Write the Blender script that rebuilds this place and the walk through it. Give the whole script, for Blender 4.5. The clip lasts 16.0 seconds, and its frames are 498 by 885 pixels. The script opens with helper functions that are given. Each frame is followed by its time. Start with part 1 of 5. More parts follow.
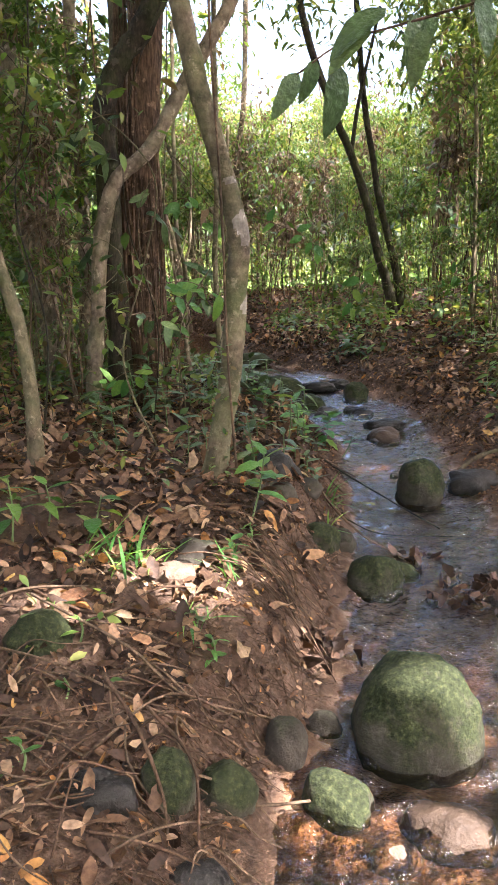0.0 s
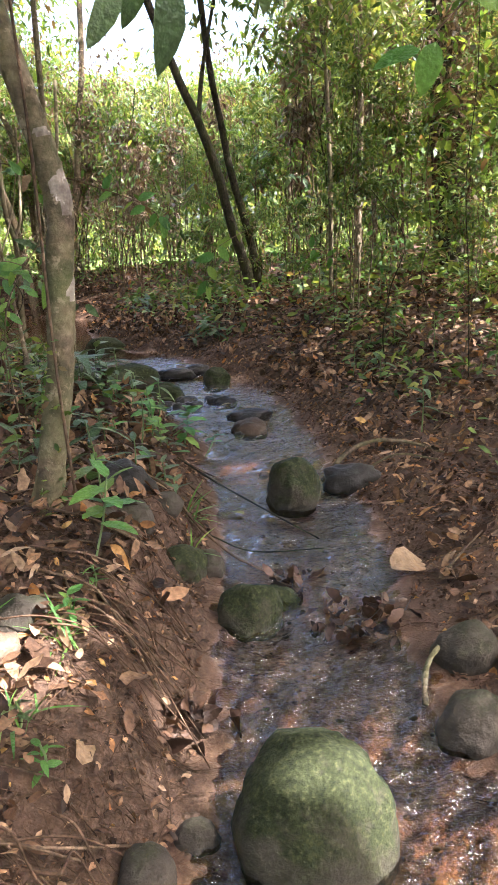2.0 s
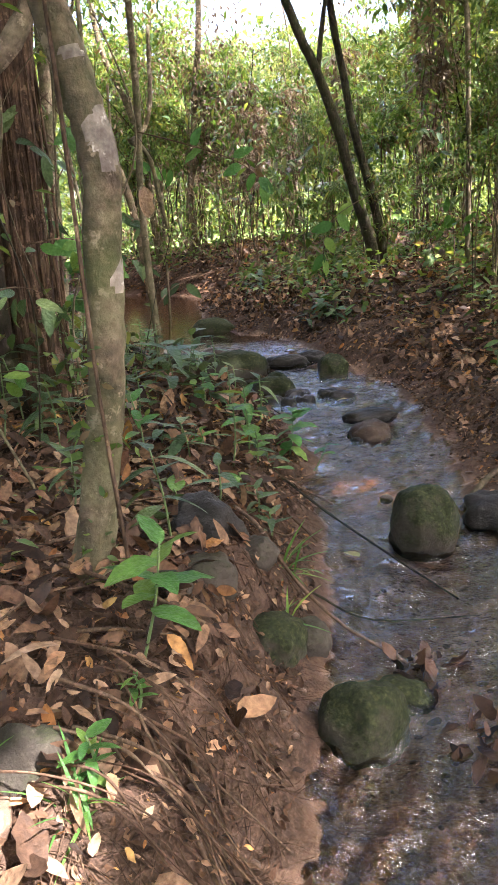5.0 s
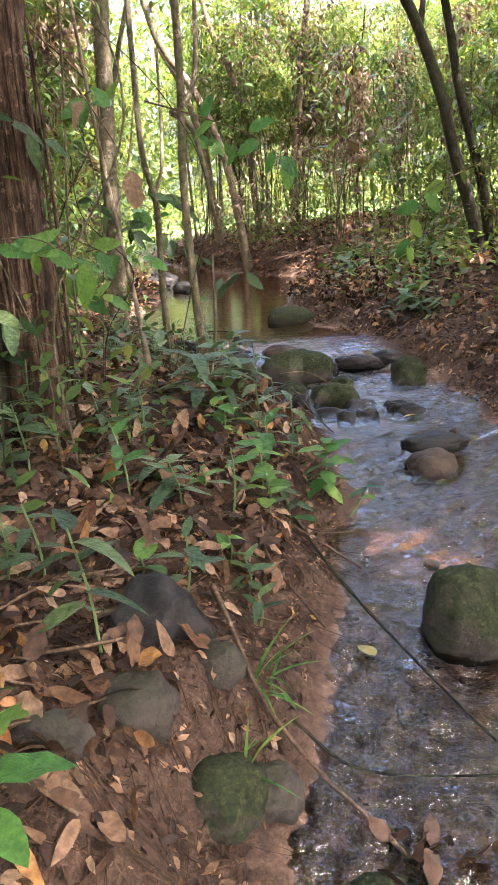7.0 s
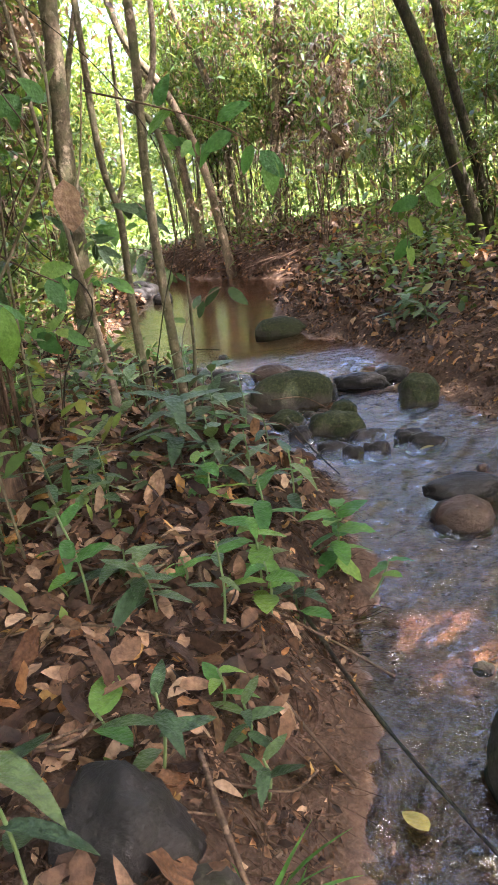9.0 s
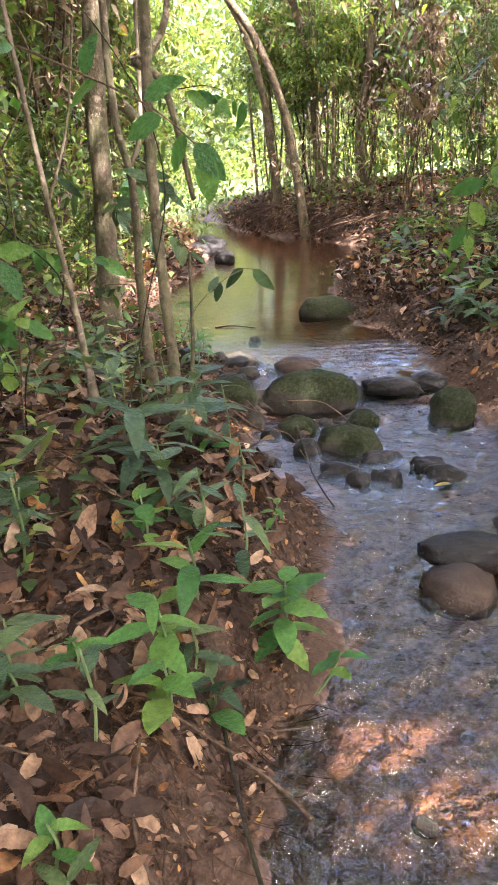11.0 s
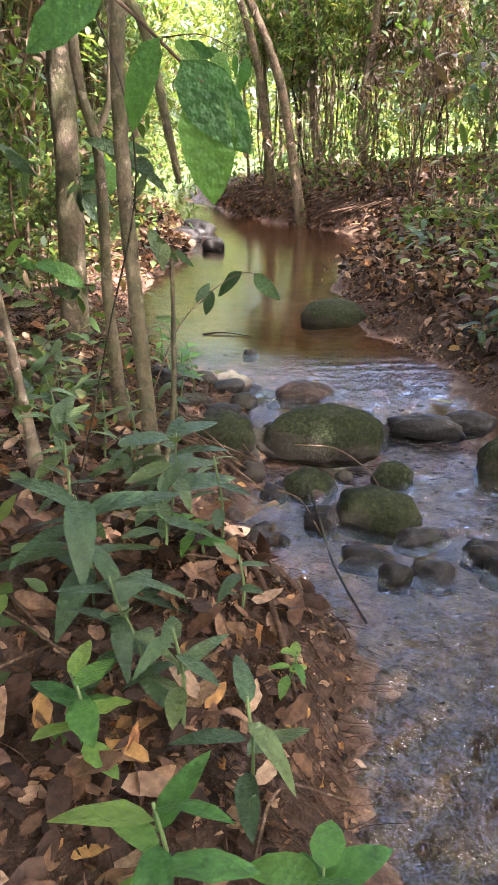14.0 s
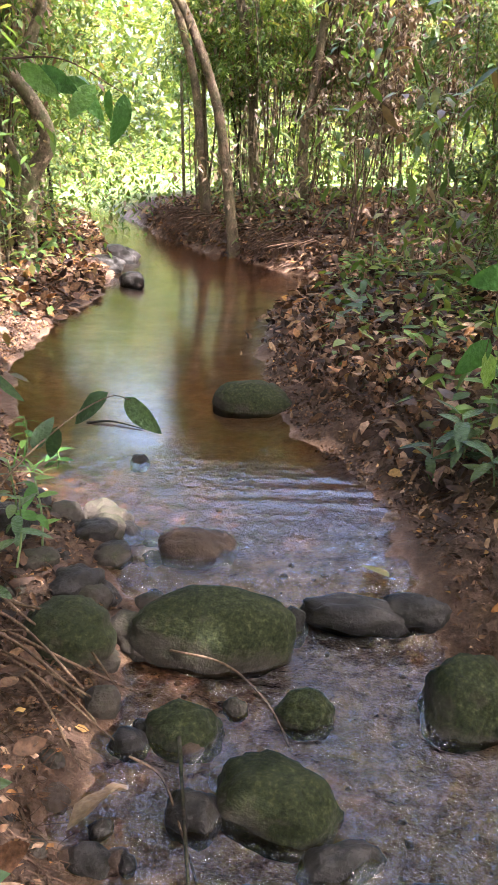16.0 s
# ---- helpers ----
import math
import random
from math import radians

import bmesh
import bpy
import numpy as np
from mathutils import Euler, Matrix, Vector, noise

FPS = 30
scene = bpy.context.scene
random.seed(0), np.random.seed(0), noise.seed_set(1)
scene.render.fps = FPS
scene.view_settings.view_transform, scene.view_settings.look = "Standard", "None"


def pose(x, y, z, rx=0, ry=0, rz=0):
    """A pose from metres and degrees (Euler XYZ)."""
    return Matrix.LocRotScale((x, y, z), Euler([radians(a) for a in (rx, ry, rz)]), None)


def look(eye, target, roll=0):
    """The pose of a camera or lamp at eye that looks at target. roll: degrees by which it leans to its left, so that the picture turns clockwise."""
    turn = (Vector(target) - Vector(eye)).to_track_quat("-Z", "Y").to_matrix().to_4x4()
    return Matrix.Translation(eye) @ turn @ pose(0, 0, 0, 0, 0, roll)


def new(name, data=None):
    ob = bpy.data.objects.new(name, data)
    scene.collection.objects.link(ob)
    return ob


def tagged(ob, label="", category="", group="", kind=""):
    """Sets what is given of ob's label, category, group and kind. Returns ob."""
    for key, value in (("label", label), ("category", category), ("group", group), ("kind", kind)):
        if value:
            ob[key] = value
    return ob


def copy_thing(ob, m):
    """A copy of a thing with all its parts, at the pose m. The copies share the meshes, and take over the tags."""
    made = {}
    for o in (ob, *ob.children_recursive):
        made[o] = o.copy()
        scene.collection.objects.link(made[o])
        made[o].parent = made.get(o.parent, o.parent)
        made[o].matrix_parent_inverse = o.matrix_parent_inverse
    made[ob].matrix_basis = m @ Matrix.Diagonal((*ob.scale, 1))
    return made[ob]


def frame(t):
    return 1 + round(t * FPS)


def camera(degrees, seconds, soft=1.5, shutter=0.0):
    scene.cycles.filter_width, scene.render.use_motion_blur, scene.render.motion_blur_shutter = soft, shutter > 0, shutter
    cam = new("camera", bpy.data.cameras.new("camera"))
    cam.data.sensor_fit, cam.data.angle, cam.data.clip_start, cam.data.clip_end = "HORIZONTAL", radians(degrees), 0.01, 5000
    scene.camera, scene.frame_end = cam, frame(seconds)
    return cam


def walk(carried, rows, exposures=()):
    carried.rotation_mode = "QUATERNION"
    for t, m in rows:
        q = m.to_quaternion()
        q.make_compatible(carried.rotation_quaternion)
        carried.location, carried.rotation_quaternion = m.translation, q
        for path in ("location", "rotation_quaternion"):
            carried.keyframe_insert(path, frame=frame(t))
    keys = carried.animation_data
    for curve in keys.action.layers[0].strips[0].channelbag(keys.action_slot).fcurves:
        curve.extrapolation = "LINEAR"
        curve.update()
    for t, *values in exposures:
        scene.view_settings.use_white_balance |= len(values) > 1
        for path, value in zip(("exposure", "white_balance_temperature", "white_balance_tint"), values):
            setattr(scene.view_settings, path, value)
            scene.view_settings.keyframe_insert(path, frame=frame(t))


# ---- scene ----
cam = camera(35.0, 16.0, 1.6)
PATH = [
    (0, (0.183, 0.272, 1.485), (0.132, 2.237, 1.113), -1.3),
    (0.5, (0.236, 0.509, 1.521), (0.122, 2.472, 1.157), -2.0),
    (1, (0.299, 0.637, 1.48), (0.269, 2.603, 1.115), -2.9),
    (1.5, (0.303, 0.818, 1.494), (0.482, 2.768, 1.087), -2.2),
    (2, (0.273, 0.961, 1.493), (0.558, 2.892, 1.055), -2.5),
    (2.5, (0.212, 1.011, 1.52), (0.482, 2.927, 1.013), -2.7),
    (3, (0.235, 1.137, 1.498), (0.223, 3.065, 0.967), -5.3),
    (3.5, (0.342, 1.304, 1.526), (0.293, 3.227, 0.981), -5.4),
    (3.7, (0.394, 1.373, 1.542), (0.387, 3.297, 0.996), -4.3),
    (5.8, (0.477, 2.273, 1.444), (0.385, 4.217, 0.98), -2.9),
    (6, (0.549, 2.371, 1.435), (0.277, 4.293, 0.951), -3.8),
    (6.5, (0.732, 2.603, 1.494), (0.289, 4.481, 0.969), -4.6),
    (7, (0.851, 2.715, 1.563), (0.533, 4.616, 1.028), -4.1),
    (7.5, (0.874, 2.877, 1.566), (0.672, 4.793, 1.029), -4.6),
    (8, (0.766, 3.174, 1.557), (0.53, 5.09, 1.033), -6.4),
    (8.5, (0.717, 3.362, 1.611), (0.453, 5.273, 1.082), -6.6),
    (8.7, (0.727, 3.396, 1.603), (0.455, 5.305, 1.072), -6.9),
    (10.8, (1.095, 4.06, 1.726), (0.496, 5.863, 1.1), -4.6),
    (11, (1.088, 4.104, 1.722), (0.595, 5.935, 1.086), -3.3),
    (11.5, (0.949, 4.392, 1.707), (0.598, 6.259, 1.081), -2.4),
    (12, (0.835, 4.592, 1.732), (0.497, 6.466, 1.12), -2.0),
    (12.5, (0.777, 4.706, 1.719), (0.39, 6.573, 1.115), -2.3),
    (13, (0.773, 4.77, 1.71), (0.344, 6.614, 1.067), -2.3),
    (13.5, (0.792, 4.838, 1.727), (0.365, 6.669, 1.045), -2.2),
    (14, (0.764, 5.128, 1.714), (0.317, 6.955, 1.034), -1.5),
    (14.5, (0.788, 5.518, 1.786), (0.325, 7.351, 1.133), -2.8),
    (15, (0.818, 5.736, 1.868), (0.403, 7.583, 1.221), -2.9),
    (15.5, (0.791, 6.056, 1.878), (0.474, 7.921, 1.228), -1.4),
    (16, (0.717, 6.363, 1.938), (0.428, 8.231, 1.283), 2.3),
]
walk(cam, [(t, look(eye, target, roll)) for t, eye, target, roll in PATH], [(0, 3.4, 5850, 18), (6, 3.5, 5850, 20), (7, 3.8, 5850, 21), (8, 3.6, 5850, 21), (11, 3.9, 5850, 23), (14, 3.9, 5850, 23), (16, 3.8, 5850, 23)])
SUN_EL, SUN_AZ = radians(54), radians(124)  # height of the sun, and its bearing clockwise from ahead (+y)
TO_SUN = Vector((math.sin(SUN_AZ) * math.cos(SUN_EL), math.cos(SUN_AZ) * math.cos(SUN_EL), math.sin(SUN_EL)))

# ---- sky and sun ----
world = bpy.data.worlds.new("sky")
scene.world = world
world.use_nodes = True
wt = world.node_tree
sky = wt.nodes.new("ShaderNodeTexSky")
sky.sky_type, sky.sun_disc, sky.sun_elevation, sky.sun_rotation = "NISHITA", False, SUN_EL, SUN_AZ
sky.dust_density, sky.air_density, sky.ozone_density = 8.0, 1.0, 0.3
wt.nodes["Background"].inputs["Strength"].default_value = 0.15
wt.links.new(sky.outputs[0], wt.nodes["Background"].inputs["Color"])
sun = new("sun", bpy.data.lights.new("sun", "SUN"))
sun.data.energy, sun.data.angle, sun.data.color = 3.9, radians(0.55), (1.0, 0.93, 0.82)
sun.matrix_world = look((0, 0, 30), Vector((0, 0, 30)) - TO_SUN)


# ---- materials ----
def shader(name, roughness=0.6, spec=0.3):
    m = bpy.data.materials.new(name)
    m.use_nodes = True
    nt = m.node_tree
    b = nt.nodes["Principled BSDF"]
    b.inputs["Roughness"].default_value = roughness
    b.inputs["Specular IOR Level"].default_value = spec
    return m, nt, b


def coord(nt, scale, kind="Object"):
    tc, mp = nt.nodes.new("ShaderNodeTexCoord"), nt.nodes.new("ShaderNodeMapping")
    mp.inputs["Scale"].default_value = scale if isinstance(scale, tuple) else (scale,) * 3
    nt.links.new(tc.outputs[kind], mp.inputs["Vector"])
    return mp.outputs[0]


def noise_tex(nt, scale, detail=4, rough=0.6, vec=None):
    n = nt.nodes.new("ShaderNodeTexNoise")
    n.inputs["Scale"].default_value, n.inputs["Detail"].default_value, n.inputs["Roughness"].default_value = scale, detail, rough
    if vec is None:
        vec = coord(nt, 1.0)
    nt.links.new(vec, n.inputs["Vector"])
    return n.outputs["Fac"]


def ramp(nt, fac, stops):
    r = nt.nodes.new("ShaderNodeValToRGB")
    e = r.color_ramp.elements
    while len(e) < len(stops):
        e.new(0.5)
    for el, (p, c) in zip(e, stops):
        el.position, el.color = p, (*c, 1)
    nt.links.new(fac, r.inputs[0])
    return r.outputs[0]


def mix(nt, fac, a, b, mode="MIX"):
    n = nt.nodes.new("ShaderNodeMix")
    n.data_type, n.blend_type = "RGBA", mode
    for sock, v in ((n.inputs[0], fac), (n.inputs[6], a), (n.inputs[7], b)):
        if isinstance(v, (int, float)):
            sock.default_value = v
        elif isinstance(v, tuple):
            sock.default_value = (*v, 1)
        else:
            nt.links.new(v, sock)
    return n.outputs[2]


def arith(nt, op, a, b=0.0, clamp=False):
    n = nt.nodes.new("ShaderNodeMath")
    n.operation, n.use_clamp = op, clamp
    for sock, v in zip(n.inputs, (a, b)):
        if isinstance(v, (int, float)):
            sock.default_value = v
        else:
            nt.links.new(v, sock)
    return n.outputs[0]


def relief(nt, b, height, strength=0.5, dist=0.02):
    n = nt.nodes.new("ShaderNodeBump")
    n.inputs["Strength"].default_value, n.inputs["Distance"].default_value = strength, dist
    nt.links.new(height, n.inputs["Height"])
    nt.links.new(n.outputs[0], b.inputs["Normal"])


def leaf_material(name, stops, translucent=0.4, roughness=0.45, island=True, glow=(1.45, 1.3, 0.55), spec=0.35, spots=0.25):
    m, nt, b = shader(name, roughness, spec)
    if island:
        g = nt.nodes.new("ShaderNodeNewGeometry").outputs["Random Per Island"]
    else:
        g = nt.nodes.new("ShaderNodeObjectInfo").outputs["Random"]
    col = ramp(nt, g, stops)
    col = mix(nt, spots, col, ramp(nt, noise_tex(nt, 45 if island else 7, 4), [(0.35, (0.35, 0.3, 0.25)), (0.65, (1.25, 1.2, 1.1))]), "MULTIPLY")
    nt.links.new(col, b.inputs["Base Color"])
    relief(nt, b, noise_tex(nt, 70 if island else 9, 2), 0.35, 0.01 if island else 0.05)
    tr, ms = nt.nodes.new("ShaderNodeBsdfTranslucent"), nt.nodes.new("ShaderNodeMixShader")
    nt.links.new(mix(nt, 1.0, col, glow, "MULTIPLY"), tr.inputs[0])
    ms.inputs[0].default_value = translucent
    nt.links.new(b.outputs[0], ms.inputs[1])
    nt.links.new(tr.outputs[0], ms.inputs[2])
    nt.links.new(ms.outputs[0], nt.nodes["Material Output"].inputs[0])
    return m


M_GREEN = leaf_material("green_leaf", [(0.0, (0.15, 0.1, 0.06)), (0.1, (0.12, 0.09, 0.05)), (0.14, (0.045, 0.085, 0.025)), (0.55, (0.085, 0.15, 0.035)), (0.87, (0.15, 0.22, 0.05)), (1.0, (0.25, 0.26, 0.08))], 0.45)
M_CANOPY = leaf_material("canopy_leaf", [(0.0, (0.055, 0.085, 0.03)), (0.6, (0.11, 0.16, 0.045)), (1.0, (0.24, 0.26, 0.09))], 0.45)
M_SEED = leaf_material("seedling_leaf", [(0.0, (0.05, 0.14, 0.035)), (0.5, (0.09, 0.22, 0.045)), (1.0, (0.19, 0.3, 0.06))], 0.4, 0.4, island=False, spots=0.4)
M_BLUELEAF = leaf_material("blue_green_leaf", [(0.0, (0.04, 0.075, 0.033)), (0.5, (0.07, 0.125, 0.054)), (1.0, (0.12, 0.17, 0.06))], 0.3, 0.4, island=False, glow=(1.3, 1.3, 0.6), spots=0.5)
M_LITTER = leaf_material("dead_leaf", [(0.0, (0.02, 0.012, 0.008)), (0.3, (0.06, 0.034, 0.021)), (0.55, (0.125, 0.072, 0.042)), (0.75, (0.22, 0.135, 0.08)), (0.9, (0.36, 0.25, 0.165)), (0.96, (0.33, 0.15, 0.05)), (1.0, (0.4, 0.26, 0.09))], 0.15, 0.6, glow=(1.2, 0.9, 0.5), spec=0.2, spots=0.7)
M_BIGDEAD = leaf_material("curled_dead_leaf", [(0.0, (0.11, 0.055, 0.03)), (0.5, (0.24, 0.135, 0.075)), (0.8, (0.38, 0.27, 0.18)), (1.0, (0.44, 0.23, 0.08))], 0.2, 0.55, island=False, glow=(1.2, 0.9, 0.5), spec=0.15, spots=0.75)
M_DARKDEAD = leaf_material("wet_dead_leaf", [(0.0, (0.02, 0.012, 0.008)), (1.0, (0.09, 0.048, 0.028))], 0.05, 0.5, spec=0.25)
M_YELLOW = leaf_material("yellow_leaf", [(0.0, (0.3, 0.23, 0.06)), (1.0, (0.36, 0.3, 0.1))], 0.3, 0.45, island=False)
M_DRYHANG = leaf_material("dry_hanging_leaf", [(0.0, (0.08, 0.055, 0.035)), (0.6, (0.17, 0.125, 0.08)), (1.0, (0.28, 0.22, 0.15))], 0.3, 0.6, glow=(1.2, 0.95, 0.6))

M_PALEDEAD = leaf_material("pale_dead_leaf", [(0.0, (0.22, 0.14, 0.08)), (1.0, (0.32, 0.22, 0.13))], 0.3, 0.55, island=False, glow=(1.1, 1.0, 0.8), spots=0.5)


def bark_material(name, dark, light, moss=0.0, stretch=4.0, scale=14.0, depth=0.015):
    m, nt, b = shader(name, 0.85, 0.15)
    v = coord(nt, (stretch, stretch, 1.0))
    f = noise_tex(nt, scale, 6, 0.65, v)
    col = ramp(nt, f, [(0.3, dark), (0.55, tuple((p + q) / 2 for p, q in zip(dark, light))), (0.75, light)])
    col = mix(nt, 0.8, col, ramp(nt, noise_tex(nt, 7, 4, 0.7), [(0.36, (0.3, 0.28, 0.26)), (0.6, (1.15, 1.12, 1.05))]), "MULTIPLY")
    patch = ramp(nt, noise_tex(nt, 11, 4, 0.75), [(0.58, (0, 0, 0)), (0.64, (1, 1, 1))])
    col = mix(nt, arith(nt, "MULTIPLY", patch, 0.6), col, tuple(min(1, c * 1.6) for c in light))
    if moss:
        mo = ramp(nt, noise_tex(nt, 6, 5), [(0.5 - 0.3 * moss, (0, 0, 0)), (0.66, (1, 1, 1))])
        col = mix(nt, arith(nt, "MULTIPLY", mo, moss), col, (0.075, 0.1, 0.03))
    nt.links.new(col, b.inputs["Base Color"])
    relief(nt, b, f, 0.9, depth)
    return m


M_BARK = bark_material("grey_brown_bark", (0.075, 0.055, 0.038), (0.26, 0.2, 0.14), 0.5, 1.4, 24.0)
M_BARKMOSS = bark_material("mossy_bark", (0.085, 0.064, 0.043), (0.27, 0.21, 0.15), 0.6, 1.1, 24.0)
M_BARKBROWN = bark_material("brown_bark", (0.07, 0.05, 0.034), (0.2, 0.15, 0.1), 0.3, 2.5, 18.0)
M_BARKDARK = bark_material("dark_bark", (0.015, 0.012, 0.009), (0.06, 0.046, 0.033), 0.25)
M_BARKRED = bark_material("fibrous_red_bark", (0.035, 0.022, 0.015), (0.22, 0.14, 0.09), 0.0, 7.0, 11.0, 0.03)
M_BARKPALE = bark_material("pale_bark", (0.12, 0.09, 0.065), (0.34, 0.27, 0.195), 0.3, 1.3, 22.0)
M_TWIG = bark_material("dry_twig", (0.055, 0.037, 0.024), (0.18, 0.12, 0.078), 0, 3.0, 30.0, 0.004)
M_ROOT = bark_material("root", (0.045, 0.026, 0.017), (0.13, 0.08, 0.05), 0, 3.0, 30.0, 0.004)
M_GREENSTEM = shader("green_stem", 0.5)[0]
M_GREENSTEM.node_tree.nodes["Principled BSDF"].inputs["Base Color"].default_value = (0.12, 0.17, 0.06, 1)


def rock_material(name, grey, moss):
    m, nt, b = shader(name, 0.85, 0.2)
    f = noise_tex(nt, 9, 7, 0.7)
    col = ramp(nt, f, [(0.3, tuple(c * 0.55 for c in grey)), (0.5, grey), (0.72, tuple(min(1, c * 1.5) for c in grey))])
    if moss:
        nz = nt.nodes.new("ShaderNodeSeparateXYZ")
        nt.links.new(nt.nodes.new("ShaderNodeNewGeometry").outputs["Normal"], nz.inputs[0])
        k = arith(nt, "ADD", arith(nt, "MULTIPLY", nz.outputs[2], 0.28), arith(nt, "MULTIPLY", noise_tex(nt, 5, 6, 0.7), 1.0))
        k = ramp(nt, arith(nt, "ADD", k, moss - 0.75), [(0.42, (0, 0, 0)), (0.62, (1, 1, 1))])
        mc = ramp(nt, noise_tex(nt, 60, 3, 0.7), [(0.3, (0.008, 0.01, 0.004)), (0.55, (0.024, 0.029, 0.01)), (0.75, (0.065, 0.07, 0.027))])
        col = mix(nt, k, col, mc)
    nt.links.new(col, b.inputs["Base Color"])
    relief(nt, b, arith(nt, "ADD", f, arith(nt, "MULTIPLY", noise_tex(nt, 70, 4, 0.7), 0.35)), 0.8, 0.02)
    return m


M_ROCKMOSS = rock_material("mossy_rock", (0.06, 0.05, 0.037), 0.75)
M_ROCK = rock_material("grey_rock", (0.05, 0.041, 0.031), 0.5)
M_ROCKBROWN = rock_material("brown_wet_rock", (0.055, 0.036, 0.024), 0.15)
M_ROCKTAN = rock_material("tan_wet_rock", (0.13, 0.085, 0.058), 0.25)
M_ROCKDARK = rock_material("dark_wet_rock", (0.022, 0.019, 0.016), 0.25)
for m_ in (M_ROCKTAN, M_ROCKBROWN, M_ROCKDARK):
    m_.node_tree.nodes["Principled BSDF"].inputs["Roughness"].default_value = 0.5

# soil, stream bed and far grass, chosen by the land's own attributes
M_GROUND, nt, b = shader("forest_soil", 0.8, 0.25)
n1, n2 = noise_tex(nt, 4, 6, 0.7), noise_tex(nt, 38, 5, 0.7)
soil = ramp(nt, n2, [(0.28, (0.028, 0.017, 0.011)), (0.5, (0.075, 0.045, 0.029)), (0.72, (0.15, 0.095, 0.062))])
soil = mix(nt, ramp(nt, n1, [(0.4, (0, 0, 0)), (0.65, (0.6, 0.6, 0.6))]), soil, (0.105, 0.06, 0.037))
sand = ramp(nt, noise_tex(nt, 22, 7, 0.75), [(0.3, (0.085, 0.045, 0.026)), (0.5, (0.24, 0.132, 0.07)), (0.7, (0.42, 0.26, 0.14))])
sand = mix(nt, ramp(nt, noise_tex(nt, 2.6, 4), [(0.45, (0, 0, 0)), (0.62, (0.7, 0.7, 0.7))]), sand, (0.1, 0.056, 0.038))
grass = ramp(nt, noise_tex(nt, 30, 4), [(0.3, (0.06, 0.12, 0.02)), (0.7, (0.2, 0.3, 0.06))])


def attr(nt, name):
    a = nt.nodes.new("ShaderNodeAttribute")
    a.attribute_name = name
    return a.outputs["Fac"]


col = mix(nt, attr(nt, "bed"), soil, sand)
col = mix(nt, attr(nt, "meadow"), col, grass)
nt.links.new(col, b.inputs["Base Color"])
nt.links.new(ramp(nt, attr(nt, "bed"), [(0.0, (0.85,) * 3), (0.6, (0.35,) * 3)]), b.inputs["Roughness"])
relief(nt, b, arith(nt, "ADD", n2, noise_tex(nt, 120, 3)), 0.8, 0.02)

# clear shallow water: gloss over a faintly tinted clear sheet, rippled where it runs
M_WATER = bpy.data.materials.new("stream_water")
M_WATER.use_nodes = True
nt = M_WATER.node_tree
nt.nodes.remove(nt.nodes["Principled BSDF"])
gl, tp, ms = nt.nodes.new("ShaderNodeBsdfGlossy"), nt.nodes.new("ShaderNodeBsdfTransparent"), nt.nodes.new("ShaderNodeMixShader")
gl.inputs["Roughness"].default_value = 0.015
tp.inputs[0].default_value = (0.82, 0.7, 0.54, 1)
fr = nt.nodes.new("ShaderNodeFresnel")
fr.inputs["IOR"].default_value = 2.0
run = attr(nt, "running")
w1 = noise_tex(nt, 11, 3, 0.6, coord(nt, (1.0, 1.5, 1.0)))
w2 = noise_tex(nt, 38, 2, 0.6, coord(nt, (1.4, 1.0, 1.0)))
h = arith(nt, "MULTIPLY", arith(nt, "ADD", w1, arith(nt, "MULTIPLY", w2, 0.45)), run)
bp = nt.nodes.new("ShaderNodeBump")
bp.inputs["Strength"].default_value, bp.inputs["Distance"].default_value = 1.0, 0.028
nt.links.new(h, bp.inputs["Height"])
for nd in (gl, fr):
    nt.links.new(bp.outputs[0], nd.inputs["Normal"])
nt.links.new(fr.outputs[0], ms.inputs[0])
nt.links.new(tp.outputs[0], ms.inputs[1])
nt.links.new(gl.outputs[0], ms.inputs[2])
nt.links.new(ms.outputs[0], nt.nodes["Material Output"].inputs[0])


# ---- mesh helpers ----
rng = np.random.default_rng(7)


def mesh_of(name, verts, faces, material, smooth=True):
    me = bpy.data.meshes.new(name)
    verts = np.asarray(verts, np.float32)
    faces = np.asarray(faces, np.int32)
    k = faces.shape[1]
    me.vertices.add(len(verts))
    me.vertices.foreach_set("co", verts.ravel())
    me.loops.add(faces.size)
    me.loops.foreach_set("vertex_index", faces.ravel())
    me.polygons.add(len(faces))
    me.polygons.foreach_set("loop_start", np.arange(0, faces.size, k, dtype=np.int32))
    me.polygons.foreach_set("use_smooth", np.full(len(faces), smooth))
    me.materials.append(material)
    me.update(calc_edges=True)
    return me


def part(name, me, parent=None, label=""):
    ob = new(name, me)
    ob.parent = parent
    return tagged(ob, label) if label else ob


def unit(v):
    return v / np.maximum(np.linalg.norm(v, axis=-1, keepdims=True), 1e-9)


